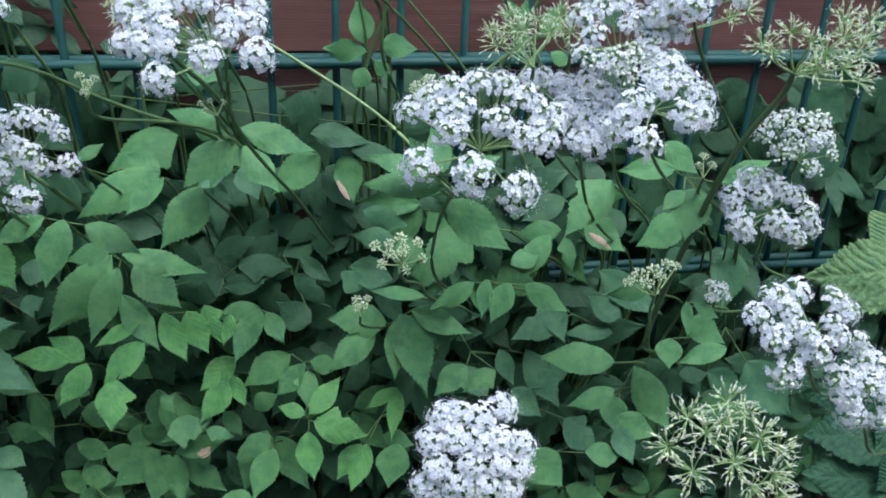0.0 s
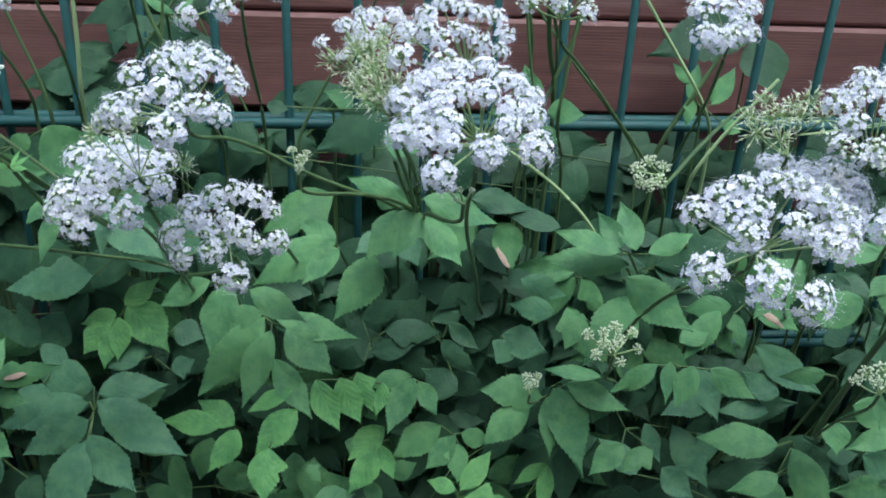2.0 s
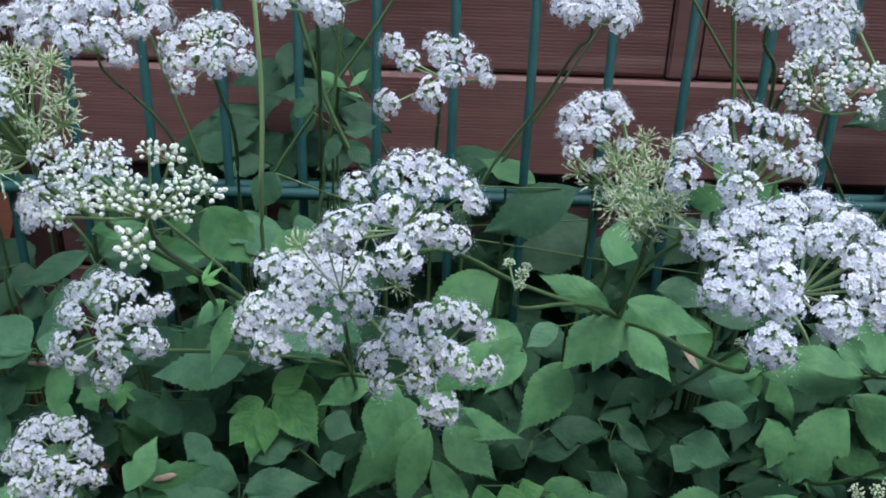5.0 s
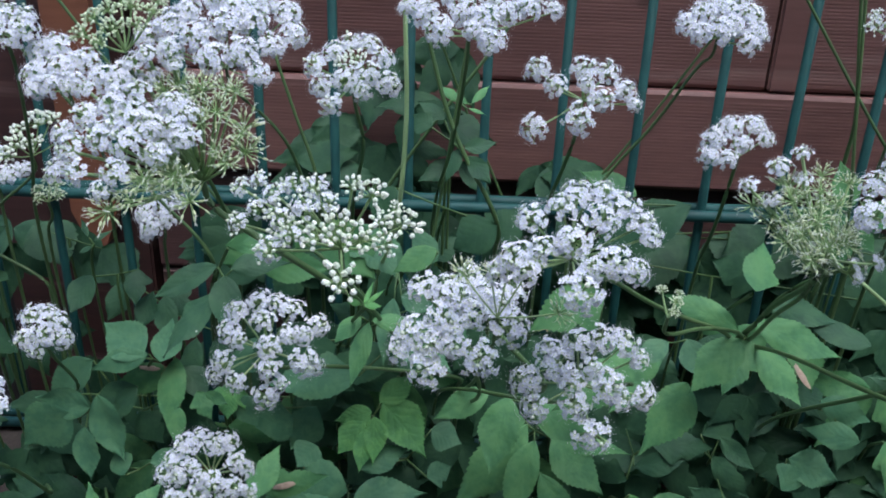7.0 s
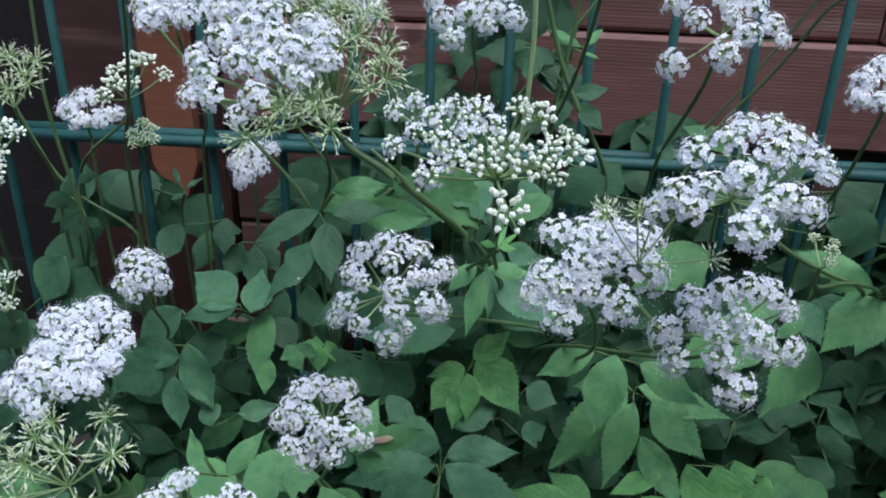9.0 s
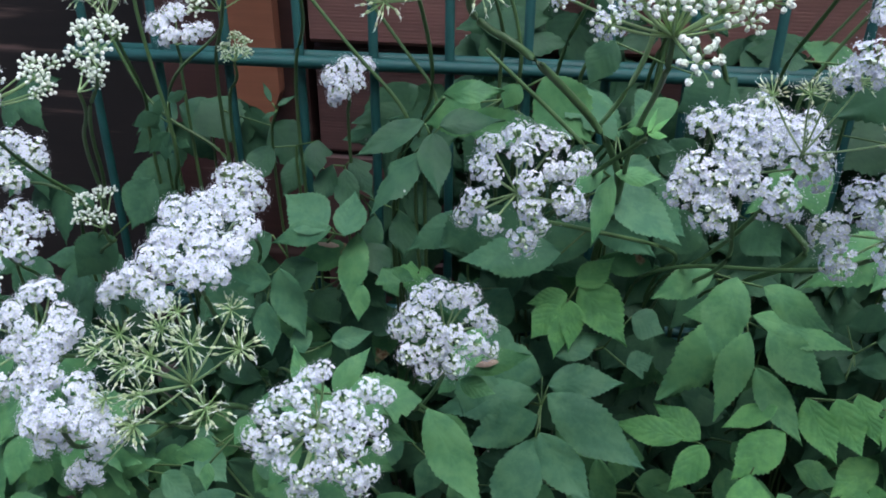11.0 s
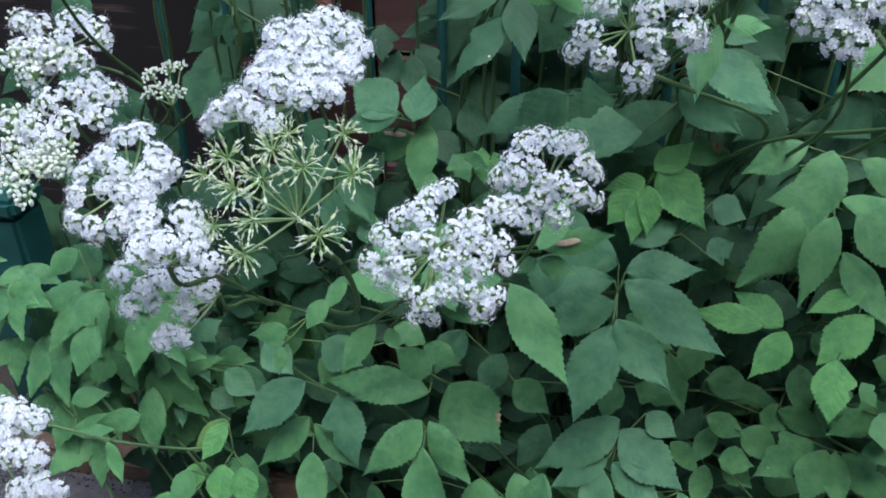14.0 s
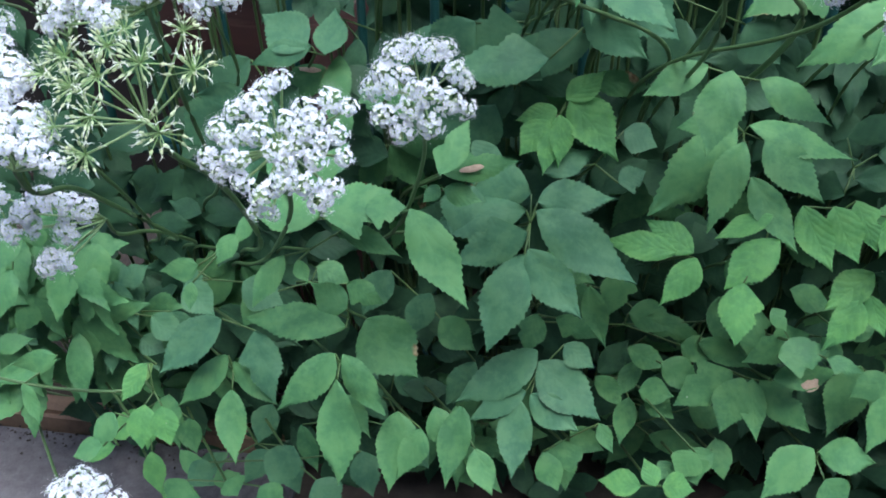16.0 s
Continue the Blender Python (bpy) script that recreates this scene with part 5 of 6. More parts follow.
leaf('mid', [(74, 470, 454, 25, 475, 459, 21)])
leaf('mid', [(-73, 495, 447, -97, 468, 419, 26)])
leaf('mid', [(-96, 495, 458, -144, 475, 438, 25), (-94, 491, 454, -116, 476, 438, 15), (-96, 493, 456, -119, 504, 468, 15)])
leaf('mid', [(-120, 413, 498, -107, 420, 505, 7)])
leaf('blue', [(-54, 570, 431, -43, 552, 412, 20), (-66, 568, 429, -86, 558, 419, 16)])
leaf('blue', [(30, 559, 399, 62, 552, 388, 20), (53, 545, 379, 20, 548, 384, 18)], tilt=10)
leaf('mid', [(65, 517, 395, 51, 500, 378, 18)])
leaf('mid', [(79, 486, 438, 119, 462, 414, 27)])
leaf('mid', [(185, 480, 453, 151, 455, 428, 27)])
leaf('mid', [(212, 450, 472, 176, 450, 472, 16), (208, 462, 485, 228, 448, 470, 17), (224, 441, 463, 211, 418, 440, 25), (239, 444, 466, 278, 453, 476, 15), (216, 440, 462, 200, 432, 454, 11)])
leaf('mid', [(170, 526, 395, 136, 524, 393, 17), (131, 509, 377, 155, 517, 386, 16)])
withered(leaf('scar', [(189, 532, 400, 217, 514, 382, 27), (173, 524, 391, 175, 505, 372, 12)]), (198, 520, 388), 19.0, 5.0, -40)
leaf('mid', [(268, 533, 396, 227, 520, 383, 26)])
leaf('dark', [(188, 581, 394, 152, 571, 381, 22), (231, 563, 368, 215, 579, 391, 24)], tilt=10)
leaf('mid', [(-197, 580, 249, -205, 562, 222, 23), (-182, 563, 224, -141, 557, 214, 17), (-232, 574, 240, -215, 562, 222, 19)], tilt=10)
leaf('mid', [(-117, 554, 249, -119, 530, 224, 22)])
leaf('mid', [(-114, 496, 256, -85, 501, 261, 22), (-118, 515, 276, -109, 506, 266, 10), (-87, 497, 257, -67, 493, 252, 11)])
leaf('mid', [(-94, 567, 253, -64, 562, 245, 19), (-57, 552, 230, -38, 558, 239, 17)], tilt=10)
leaf('mid', [(-43, 511, 235, -66, 501, 225, 19), (-40, 504, 229, -56, 479, 203, 22)])
leaf('mid', [(-192, 542, 214, -165, 535, 206, 17), (-170, 537, 208, -143, 525, 196, 22)])
leaf('mid', [(-180, 558, 190, -196, 539, 171, 15), (-210, 548, 181, -190, 534, 166, 16), (-187, 540, 172, -191, 517, 148, 17)])
leaf('mid', [(-179, 532, 188, -158, 520, 176, 18)])
leaf('mid', [(-167, 552, 126, -127, 547, 120, 21), (-141, 564, 145, -112, 559, 138, 21), (-223, 551, 125, -198, 543, 114, 21)], tilt=10)
leaf('mid', [(-132, 512, 157, -154, 500, 145, 18)])
leaf('mid', [(-129, 524, 158, -122, 505, 139, 19)])
leaf('mid', [(-302, 525, 164, -299, 484, 122, 23), (-295, 506, 145, -267, 486, 124, 17)])
leaf('mid', [(-230, 524, 141, -225, 500, 117, 23)])
leaf('mid', [(-252, 544, 234, -258, 525, 215, 20), (-240, 543, 233, -212, 535, 225, 16)])
leaf('blue', [(-358, 583, 231, -376, 563, 203, 24), (-328, 575, 220, -342, 556, 192, 22), (-293, 550, 182, -311, 531, 155, 24)], tilt=10)
leaf('blue', [(-495, 552, 243, -474, 530, 220, 21)])
leaf('blue', [(-557, 560, 218, -537, 537, 194, 18), (-564, 552, 209, -576, 538, 194, 19), (-584, 566, 223, -557, 556, 214, 19), (-555, 560, 217, -535, 570, 228, 19)])
leaf('mid', [(-579, 534, 189, -569, 500, 155, 22), (-591, 530, 185, -604, 540, 196, 16)])
leaf('mid', [(-612, 483, 186, -570, 496, 199, 16), (-618, 497, 200, -592, 504, 207, 15)])
leaf('blue', [(-559, 562, 170, -572, 538, 145, 22), (-543, 559, 167, -530, 542, 149, 18)])
leaf('pale', [(-510, 508, 191, -531, 490, 173, 15)])
leaf('young', [(-544, 525, 124, -569, 509, 107, 24), (-532, 526, 125, -535, 506, 104, 18), (-529, 505, 104, -518, 485, 82, 18)])
leaf('mid', [(-532, 543, 115, -518, 520, 91, 22), (-512, 537, 109, -502, 519, 90, 21)])
leaf('young', [(-552, 499, 114, -584, 490, 105, 17)])
leaf('mid', [(-509, 511, 102, -482, 497, 88, 16), (-481, 497, 88, -461, 503, 94, 14)])
leaf('young', [(-529, 504, 63, -494, 500, 59, 25)])
leaf('blue', [(-460, 576, 93, -468, 553, 70, 24), (-447, 554, 70, -431, 529, 44, 27), (-459, 551, 67, -476, 531, 47, 23), (-514, 533, 49, -493, 547, 63, 20)])
leaf('mid', [(-413, 516, 138, -398, 494, 115, 17), (-386, 533, 154, -364, 513, 134, 17), (-329, 518, 139, -341, 494, 115, 17)])
leaf('blue', [(-655, 553, 180, -603, 548, 173, 23), (-633, 562, 194, -590, 556, 185, 21), (-649, 568, 203, -622, 576, 215, 19)], tilt=10)
leaf('mid', [(-378, 541, 248, -352, 533, 240, 18), (-432, 533, 240, -444, 516, 223, 20), (-399, 548, 256, -376, 542, 249, 19)])
leaf('blue', [(-359, 583, 133, -331, 575, 121, 22), (-384, 575, 121, -360, 561, 101, 22), (-346, 557, 94, -327, 543, 74, 22)], tilt=10)
leaf('dark', [(-559, 723, 415, -511, 706, 397, 30), (-505, 709, 400, -474, 694, 385, 27)])
leaf('dark', [(-522, 628, 416, -546, 600, 375, 32)], tilt=10)
leaf('mid', [(-611, 537, 301, -630, 522, 286, 17), (-586, 519, 282, -610, 499, 262, 23), (-588, 503, 266, -596, 480, 242, 25)])
leaf('mid', [(-645, 506, 287, -623, 500, 280, 15)])
leaf('mid', [(-315, 497, 513, -287, 500, 516, 12)])
leaf('blue', [(-255, 566, 500, -224, 550, 477, 19)], tilt=10)
leaf('mid', [(-208, 509, 511, -230, 500, 502, 14)])
leaf('dark', [(-229, 554, 478, -199, 550, 471, 16)], tilt=10)
leaf('mid', [(-237, 459, 494, -243, 437, 472, 10), (-236, 460, 495, -216, 460, 495, 9), (-241, 461, 496, -253, 452, 487, 10)])
leaf('blue', [(-233, 520, 463, -197, 500, 443, 26)])
leaf('blue', [(-313, 575, 414, -348, 560, 393, 21), (-302, 574, 413, -302, 561, 394, 21), (-231, 572, 411, -286, 559, 392, 27)], tilt=10)
leaf('blue', [(-254, 542, 339, -226, 551, 353, 20), (-210, 558, 362, -190, 553, 356, 21), (-211, 541, 337, -196, 545, 344, 16)], tilt=10)
leaf('mid', [(-318, 555, 214, -292, 544, 197, 24), (-192, 564, 226, -157, 560, 220, 23), (-157, 553, 211, -134, 549, 204, 19), (-111, 565, 228, -116, 548, 203, 22)], tilt=10)
leaf('blue', [(-567, 566, 189, -545, 552, 170, 22), (-613, 560, 181, -633, 544, 158, 22), (-522, 566, 190, -501, 553, 171, 20)], tilt=10)
leaf('mid', [(101, 450, 400, 96, 433, 382, 11), (116, 448, 398, 102, 431, 380, 17), (125, 447, 397, 152, 434, 384, 16), (93, 449, 399, 66, 438, 387, 14)])
leaf('mid', [(237, 450, 378, 234, 433, 361, 9), (241, 449, 377, 259, 442, 370, 11)])
leaf('rib', [(421, 490, 376, 345, 486, 372, 57), (429, 511, 398, 398, 500, 386, 42)])
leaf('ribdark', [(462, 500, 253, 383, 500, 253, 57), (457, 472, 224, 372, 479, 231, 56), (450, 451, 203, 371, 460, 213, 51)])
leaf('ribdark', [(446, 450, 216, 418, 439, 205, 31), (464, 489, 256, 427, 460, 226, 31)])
leaf('mid', [(35, 590, 507, 4, 591, 509, 17), (33, 592, 512, 28, 603, 540, 19), (44, 591, 510, 73, 591, 508, 18), (34, 586, 496, 24, 580, 483, 15), (41, 588, 501, 52, 583, 489, 11)], tilt=22)
leaf('dark', [(3, 620, 448, -30, 625, 460, 31), (85, 617, 439, 55, 625, 459, 35), (-175, 628, 468, -159, 636, 487, 27)], tilt=22)
leaf('dark', [(429, 600, 427, 380, 593, 410, 41), (397, 617, 469, 428, 607, 444, 36)], tilt=22)
leaf('dark', [(231, 715, 558, 143, 692, 535, 52), (232, 701, 543, 245, 664, 506, 43)])
leaf('dark', [(-26, 700, 445, -97, 675, 419, 53), (20, 701, 446, 0, 677, 421, 50), (281, 703, 448, 226, 691, 436, 41)])
leaf('dark', [(-145, 600, 509, -130, 599, 506, 11), (-57, 600, 508, -115, 590, 483, 33)], tilt=22)
leaf('mid', [(145, 600, 518, 152, 610, 542, 11), (145, 604, 528, 133, 609, 542, 8), (161, 599, 515, 179, 609, 540, 15), (169, 595, 505, 185, 592, 498, 12), (149, 600, 518, 144, 593, 501, 10)], tilt=22)
leaf('blue', [(-207, 560, 446, -231, 552, 425, 26), (-238, 556, 435, -203, 545, 409, 26), (-255, 545, 408, -314, 542, 401, 27)], tilt=22)
leaf('mid', [(-271, 550, 507, -244, 538, 477, 32), (-283, 549, 503, -290, 544, 491, 13), (-303, 545, 494, -335, 540, 481, 26), (-312, 541, 484, -267, 540, 482, 21)], tilt=22)
leaf('blue', [(-427, 560, 373, -409, 544, 333, 25), (-445, 556, 361, -476, 547, 339, 37), (-435, 552, 353, -431, 539, 320, 20), (-432, 557, 365, -469, 558, 369, 23)], tilt=22)
leaf('blue', [(-300, 560, 363, -325, 557, 355, 31), (-285, 563, 371, -302, 552, 342, 27), (-333, 565, 375, -321, 557, 355, 23)], tilt=22)
leaf('mid', [(-64, 450, 525, -57, 467, 543, 17)])
leaf('dark', [(-530, 700, 428, -496, 679, 406, 43), (-473, 689, 417, -438, 671, 398, 37)])
leaf('dark', [(-236, 570, 522, -248, 561, 501, 20), (-176, 563, 504, -201, 557, 490, 26)], tilt=22)
leaf('dark', [(38, 700, 457, -5, 683, 440, 35), (88, 702, 459, 51, 676, 432, 41), (-121, 688, 445, -162, 668, 425, 38)])
leaf('dark', [(-267, 600, 456, -341, 601, 459, 26), (-322, 599, 453, -367, 602, 461, 30)], tilt=22)
leaf('dark', [(-509, 600, 465, -514, 595, 452, 8), (-505, 599, 464, -492, 602, 471, 7), (-503, 592, 446, -517, 587, 432, 11), (-504, 591, 442, -506, 585, 428, 9), (-499, 591, 443, -490, 589, 437, 8), (-510, 596, 455, -529, 593, 448, 12)], tilt=22)
leaf('dark', [(-524, 600, 409, -539, 587, 377, 36), (-508, 598, 403, -527, 583, 367, 36), (-551, 585, 372, -579, 573, 342, 33)], tilt=22)
withered(leaf('scar', [(-306, 487, 367, -265, 493, 374, 16)]), (-289, 488, 369), 13.0, 3.6, 12)
leaf('mid', [(-304, 487, 357, -284, 483, 353, 13), (-307, 488, 358, -315, 481, 351, 9)])
leaf('blue', [(-262, 522, 326, -321, 511, 316, 26), (-256, 525, 330, -210, 530, 334, 22), (-256, 522, 326, -197, 496, 300, 31), (-261, 513, 317, -301, 497, 301, 26), (-259, 506, 310, -227, 480, 283, 26), (-261, 504, 308, -277, 464, 267, 30), (-260, 529, 333, -298, 532, 337, 30)])
leaf('mid', [(-315, 450, 366, -282, 419, 333, 24)])
leaf('dark', [(-328, 520, 490, -361, 506, 476, 15), (-323, 516, 486, -316, 493, 462, 18), (-320, 519, 489, -288, 524, 494, 15), (-327, 509, 479, -352, 485, 454, 20)])
leaf('blue', [(-228, 530, 472, -208, 525, 467, 14), (-232, 528, 471, -236, 503, 444, 14), (-257, 558, 501, -229, 538, 481, 24), (-210, 553, 496, -224, 546, 489, 23)])
leaf('blue', [(-222, 570, 445, -185, 559, 417, 35), (-271, 560, 419, -306, 555, 408, 26), (-280, 556, 410, -259, 549, 393, 30), (-297, 560, 421, -326, 552, 400, 30)], tilt=22)
leaf('mid', [(-390, 470, 318, -405, 449, 297, 15), (-382, 468, 317, -375, 460, 308, 10), (-360, 481, 330, -326, 473, 321, 14)])
leaf('mid', [(-420, 480, 323, -430, 468, 310, 13), (-412, 490, 333, -422, 475, 318, 11), (-440, 467, 309, -463, 463, 305, 14), (-442, 460, 302, -441, 449, 291, 9)])
leaf('mid', [(-363, 482, 261, -429, 483, 263, 26), (-363, 490, 269, -389, 499, 279, 22)])
leaf('scar', [(-352, 490, 262, -318, 468, 239, 40)])
leaf('mid', [(-363, 457, 262, -394, 432, 237, 22), (-358, 457, 262, -333, 434, 239, 20), (-360, 447, 252, -356, 406, 210, 27)])
leaf('blue', [(-438, 478, 262, -473, 453, 236, 28), (-417, 475, 258, -400, 445, 228, 25)])
leaf('mid', [(-437, 475, 236, -467, 452, 212, 20), (-432, 461, 221, -423, 430, 190, 20), (-433, 473, 233, -402, 456, 216, 15)])
leaf('mid', [(-329, 460, 218, -330, 426, 184, 27), (-314, 454, 212, -326, 432, 190, 18)])
leaf('blue', [(-479, 520, 254, -457, 506, 240, 23), (-441, 522, 257, -413, 514, 248, 26), (-473, 526, 260, -483, 520, 254, 15)])
leaf('blue', [(-591, 550, 177, -581, 517, 142, 21), (-565, 555, 181, -561, 529, 155, 19), (-557, 582, 209, -549, 553, 180, 17), (-583, 574, 202, -574, 557, 184, 19), (-541, 549, 176, -521, 543, 169, 19)])
leaf('dark', [(-637, 570, 183, -602, 559, 171, 33), (-622, 582, 195, -653, 558, 171, 39), (-596, 592, 206, -562, 585, 198, 23)])
leaf('young', [(-489, 470, 227, -503, 453, 209, 16), (-487, 453, 209, -485, 434, 190, 20), (-476, 453, 209, -467, 437, 193, 19)])
leaf('mid', [(-480, 470, 202, -479, 450, 181, 21), (-519, 445, 176, -538, 439, 170, 17), (-515, 460, 191, -527, 444, 175, 20)])
leaf('mid', [(-533, 450, 246, -564, 443, 239, 15), (-551, 437, 233, -538, 421, 216, 11)])
leaf('blue', [(-250, 505, 236, -301, 481, 211, 29), (-249, 501, 231, -209, 479, 209, 32), (-255, 488, 218, -289, 474, 204, 18), (-252, 487, 217, -222, 473, 203, 22), (-258, 484, 214, -260, 451, 180, 23), (-234, 509, 240, -215, 500, 231, 18)])
leaf('mid', [(-86, 480, 202, -114, 458, 179, 26), (-83, 479, 201, -49, 477, 198, 23), (-79, 468, 190, -66, 458, 179, 22)])
leaf('young', [(-181, 470, 165, -207, 471, 165, 18), (-172, 471, 165, -180, 482, 177, 13), (-168, 471, 166, -148, 470, 165, 19)])
leaf('mid', [(-293, 480, 208, -299, 445, 172, 21), (-283, 463, 190, -270, 444, 172, 18), (-310, 478, 207, -297, 460, 188, 20)])
leaf('mid', [(-184, 520, 198, -161, 518, 196, 19), (-147, 495, 173, -157, 483, 160, 23)])
leaf('blue', [(-293, 530, 335, -303, 509, 312, 29), (-282, 547, 352, -294, 537, 342, 23)])
leaf('blue', [(-415, 500, 133, -427, 478, 110, 29), (-396, 485, 118, -377, 473, 105, 29), (-366, 501, 134, -355, 480, 113, 24), (-487, 487, 119, -468, 477, 109, 21)])
leaf('mid', [(-484, 470, 121, -493, 456, 107, 25), (-455, 472, 123, -446, 465, 116, 21), (-431, 471, 122, -413, 462, 113, 24)])
leaf('blue', [(-648, 560, 219, -619, 556, 214, 28), (-632, 538, 195, -611, 525, 182, 28), (-525, 544, 202, -497, 534, 192, 21)])
leaf('mid', [(-356, 430, 386, -341, 447, 403, 12), (-371, 430, 386, -380, 445, 401, 10)])
leaf('mid', [(-363, 465, 348, -330, 478, 361, 30), (-366, 466, 348, -406, 466, 349, 25)])
leaf('dark', [(-440, 585, 383, -470, 574, 356, 26), (-409, 579, 368, -439, 570, 345, 26), (-439, 575, 359, -416, 569, 343, 22)], tilt=22)
leaf('dark', [(-390, 590, 355, -365, 581, 333, 23), (-412, 585, 343, -396, 577, 323, 23), (-383, 593, 363, -406, 595, 368, 23)], tilt=22)
leaf('dark', [(134, 700, 449, 167, 677, 425, 43), (155, 714, 464, 122, 683, 432, 38), (101, 699, 449, 133, 670, 418, 42)])
leaf('dark', [(213, 700, 407, 247, 683, 390, 46), (234, 733, 440, 190, 707, 414, 46), (187, 743, 451, 227, 722, 429, 36)])
leaf('dark', [(53, 690, 451, 20, 666, 426, 36), (240, 670, 430, 263, 651, 410, 39)])
leaf('dark', [(381, 700, 406, 322, 681, 387, 49), (449, 741, 448, 487, 711, 418, 54), (528, 728, 435, 474, 687, 393, 54)])
leaf('dark', [(-295, 600, 459, -316, 590, 433, 31), (-270, 609, 481, -248, 598, 455, 28), (-235, 598, 452, -252, 588, 427, 28)], tilt=22)
leaf('dark', [(-180, 600, 413, -200, 589, 386, 33), (-195, 616, 452, -176, 606, 429, 29), (-218, 618, 457, -200, 623, 470, 22)], tilt=22)
leaf('dark', [(-329, 610, 467, -349, 602, 448, 28), (-310, 615, 480, -288, 607, 460, 28), (-148, 590, 416, -126, 582, 396, 29)], tilt=22)
leaf('blue', [(-639, 575, 247, -616, 563, 216, 32), (-629, 585, 272, -653, 574, 245, 28), (-667, 564, 219, -692, 553, 191, 29)], tilt=22)
leaf('mid', [(-208, 500, 185, -198, 487, 172, 11), (-229, 491, 176, -224, 477, 161, 22), (-242, 485, 170, -230, 469, 153, 19)])
leaf('mid', [(-151, 500, 162, -143, 488, 150, 22), (-159, 497, 159, -166, 489, 151, 15)])
leaf('dark', [(-457, 622, 323, -421, 611, 304, 24), (-396, 623, 323, -428, 606, 297, 25), (-378, 615, 311, -393, 598, 284, 24)], tilt=12)
leaf('dark', [(-420, 612, 295, -444, 597, 272, 25), (-361, 608, 289, -379, 621, 310, 25), (-325, 623, 312, -347, 611, 293, 25), (-313, 604, 283, -331, 590, 260, 25)], tilt=12)
leaf('dark', [(-489, 620, 330, -461, 606, 308, 24), (-357, 622, 332, -331, 610, 314, 24), (-294, 624, 337, -315, 613, 319, 24)], tilt=12)
leaf('mid', [(-213, 585, 578, -194, 578, 571, 7), (-194, 578, 571, -184, 588, 581, 5), (-196, 576, 569, -185, 574, 567, 3)])
leaf('dark', [(-199, 573, 546, -207, 563, 530, 10), (-197, 574, 546, -178, 576, 550, 10), (-195, 571, 542, -181, 562, 530, 12), (-216, 580, 556, -228, 585, 562, 14), (-209, 583, 560, -225, 590, 569, 10)], tilt=10)
leaf('dark', [(-309, 692, 508, -269, 700, 516, 24)])
leaf('young', [(-231, 397, 537, -228, 404, 544, 2), (-230, 397, 537, -223, 402, 542, 2), (-232, 397, 537, -238, 398, 538, 3), (-231, 397, 537, -224, 397, 537, 3)])
leaf('dark', [(-436, 597, 468, -445, 607, 478, 4), (-432, 596, 466, -421, 602, 473, 4), (-433, 593, 463, -441, 590, 460, 4)])
# green leaf given the bluish kind to put the corner's shade into its colour
leaf('blue', [(-399, 571, 396, -430, 587, 412, 30), (-387, 570, 394, -385, 590, 416, 24), (-396, 573, 398, -434, 564, 388, 17)])
withered(leaf('scar', [(-388, 590, 374, -430, 580, 364, 22)]), (-403, 591, 375), 17.0, 4.0, 0)
leaf('young', [(-242, 565, 375, -212, 542, 352, 29), (-247, 558, 369, -245, 537, 347, 16), (-253, 556, 366, -268, 541, 351, 20), (-244, 565, 375, -223, 579, 390, 20), (-249, 561, 371, -273, 556, 366, 17), (-253, 552, 362, -254, 534, 343, 14)])
leaf('mid', [(63, 455, 469, 27, 466, 480, 15), (64, 458, 471, 52, 473, 487, 13), (72, 456, 470, 66, 478, 492, 16), (79, 455, 469, 109, 465, 479, 13)])
leaf('mid', [(105, 532, 399, 66, 499, 366, 31), (162, 524, 392, 134, 501, 368, 19)])
leaf('mid', [(56, 524, 396, 67, 500, 371, 21)])
leaf('young', [(-339, 569, 378, -331, 560, 369, 10), (-340, 567, 376, -357, 566, 375, 10), (-342, 566, 375, -342, 555, 363, 14)])
leaf('dark', [(-378, 586, 381, -360, 570, 364, 20)])
# two young leaves given the middle green, shade put into their colour
leaf('mid', [(-382, 585, 388, -384, 553, 356, 24), (-375, 562, 365, -376, 547, 348, 15)])
leaf('mid', [(-361, 558, 381, -349, 546, 369, 14), (-355, 558, 381, -340, 553, 376, 9)])
leaf('blue', [(-410, 544, 322, -420, 556, 334, 17), (-394, 550, 329, -368, 556, 335, 15)])
leaf('mid', [(-73, 686, 480, -113, 700, 494, 22)])
leaf('dark', [(-93, 706, 441, -42, 713, 449, 32), (-52, 691, 426, -94, 687, 421, 31)])
leaf('mid', [(-303, 466, 377, -291, 487, 399, 16)])
leaf('mid', [(-342, 467, 353, -321, 470, 356, 20)])
leaf('mid', [(-317, 482, 334, -293, 470, 322, 21)])
leaf('dark', [(-405, 614, 422, -413, 595, 403, 17), (-393, 618, 426, -376, 600, 408, 16), (-396, 612, 420, -389, 589, 397, 18)])
leaf('dark', [(-432, 636, 419, -443, 615, 397, 19), (-376, 608, 390, -379, 582, 364, 20), (-361, 611, 394, -355, 589, 371, 20)])
leaf('dark', [(-444, 611, 433, -455, 592, 414, 21), (-414, 615, 438, -412, 598, 420, 17)])

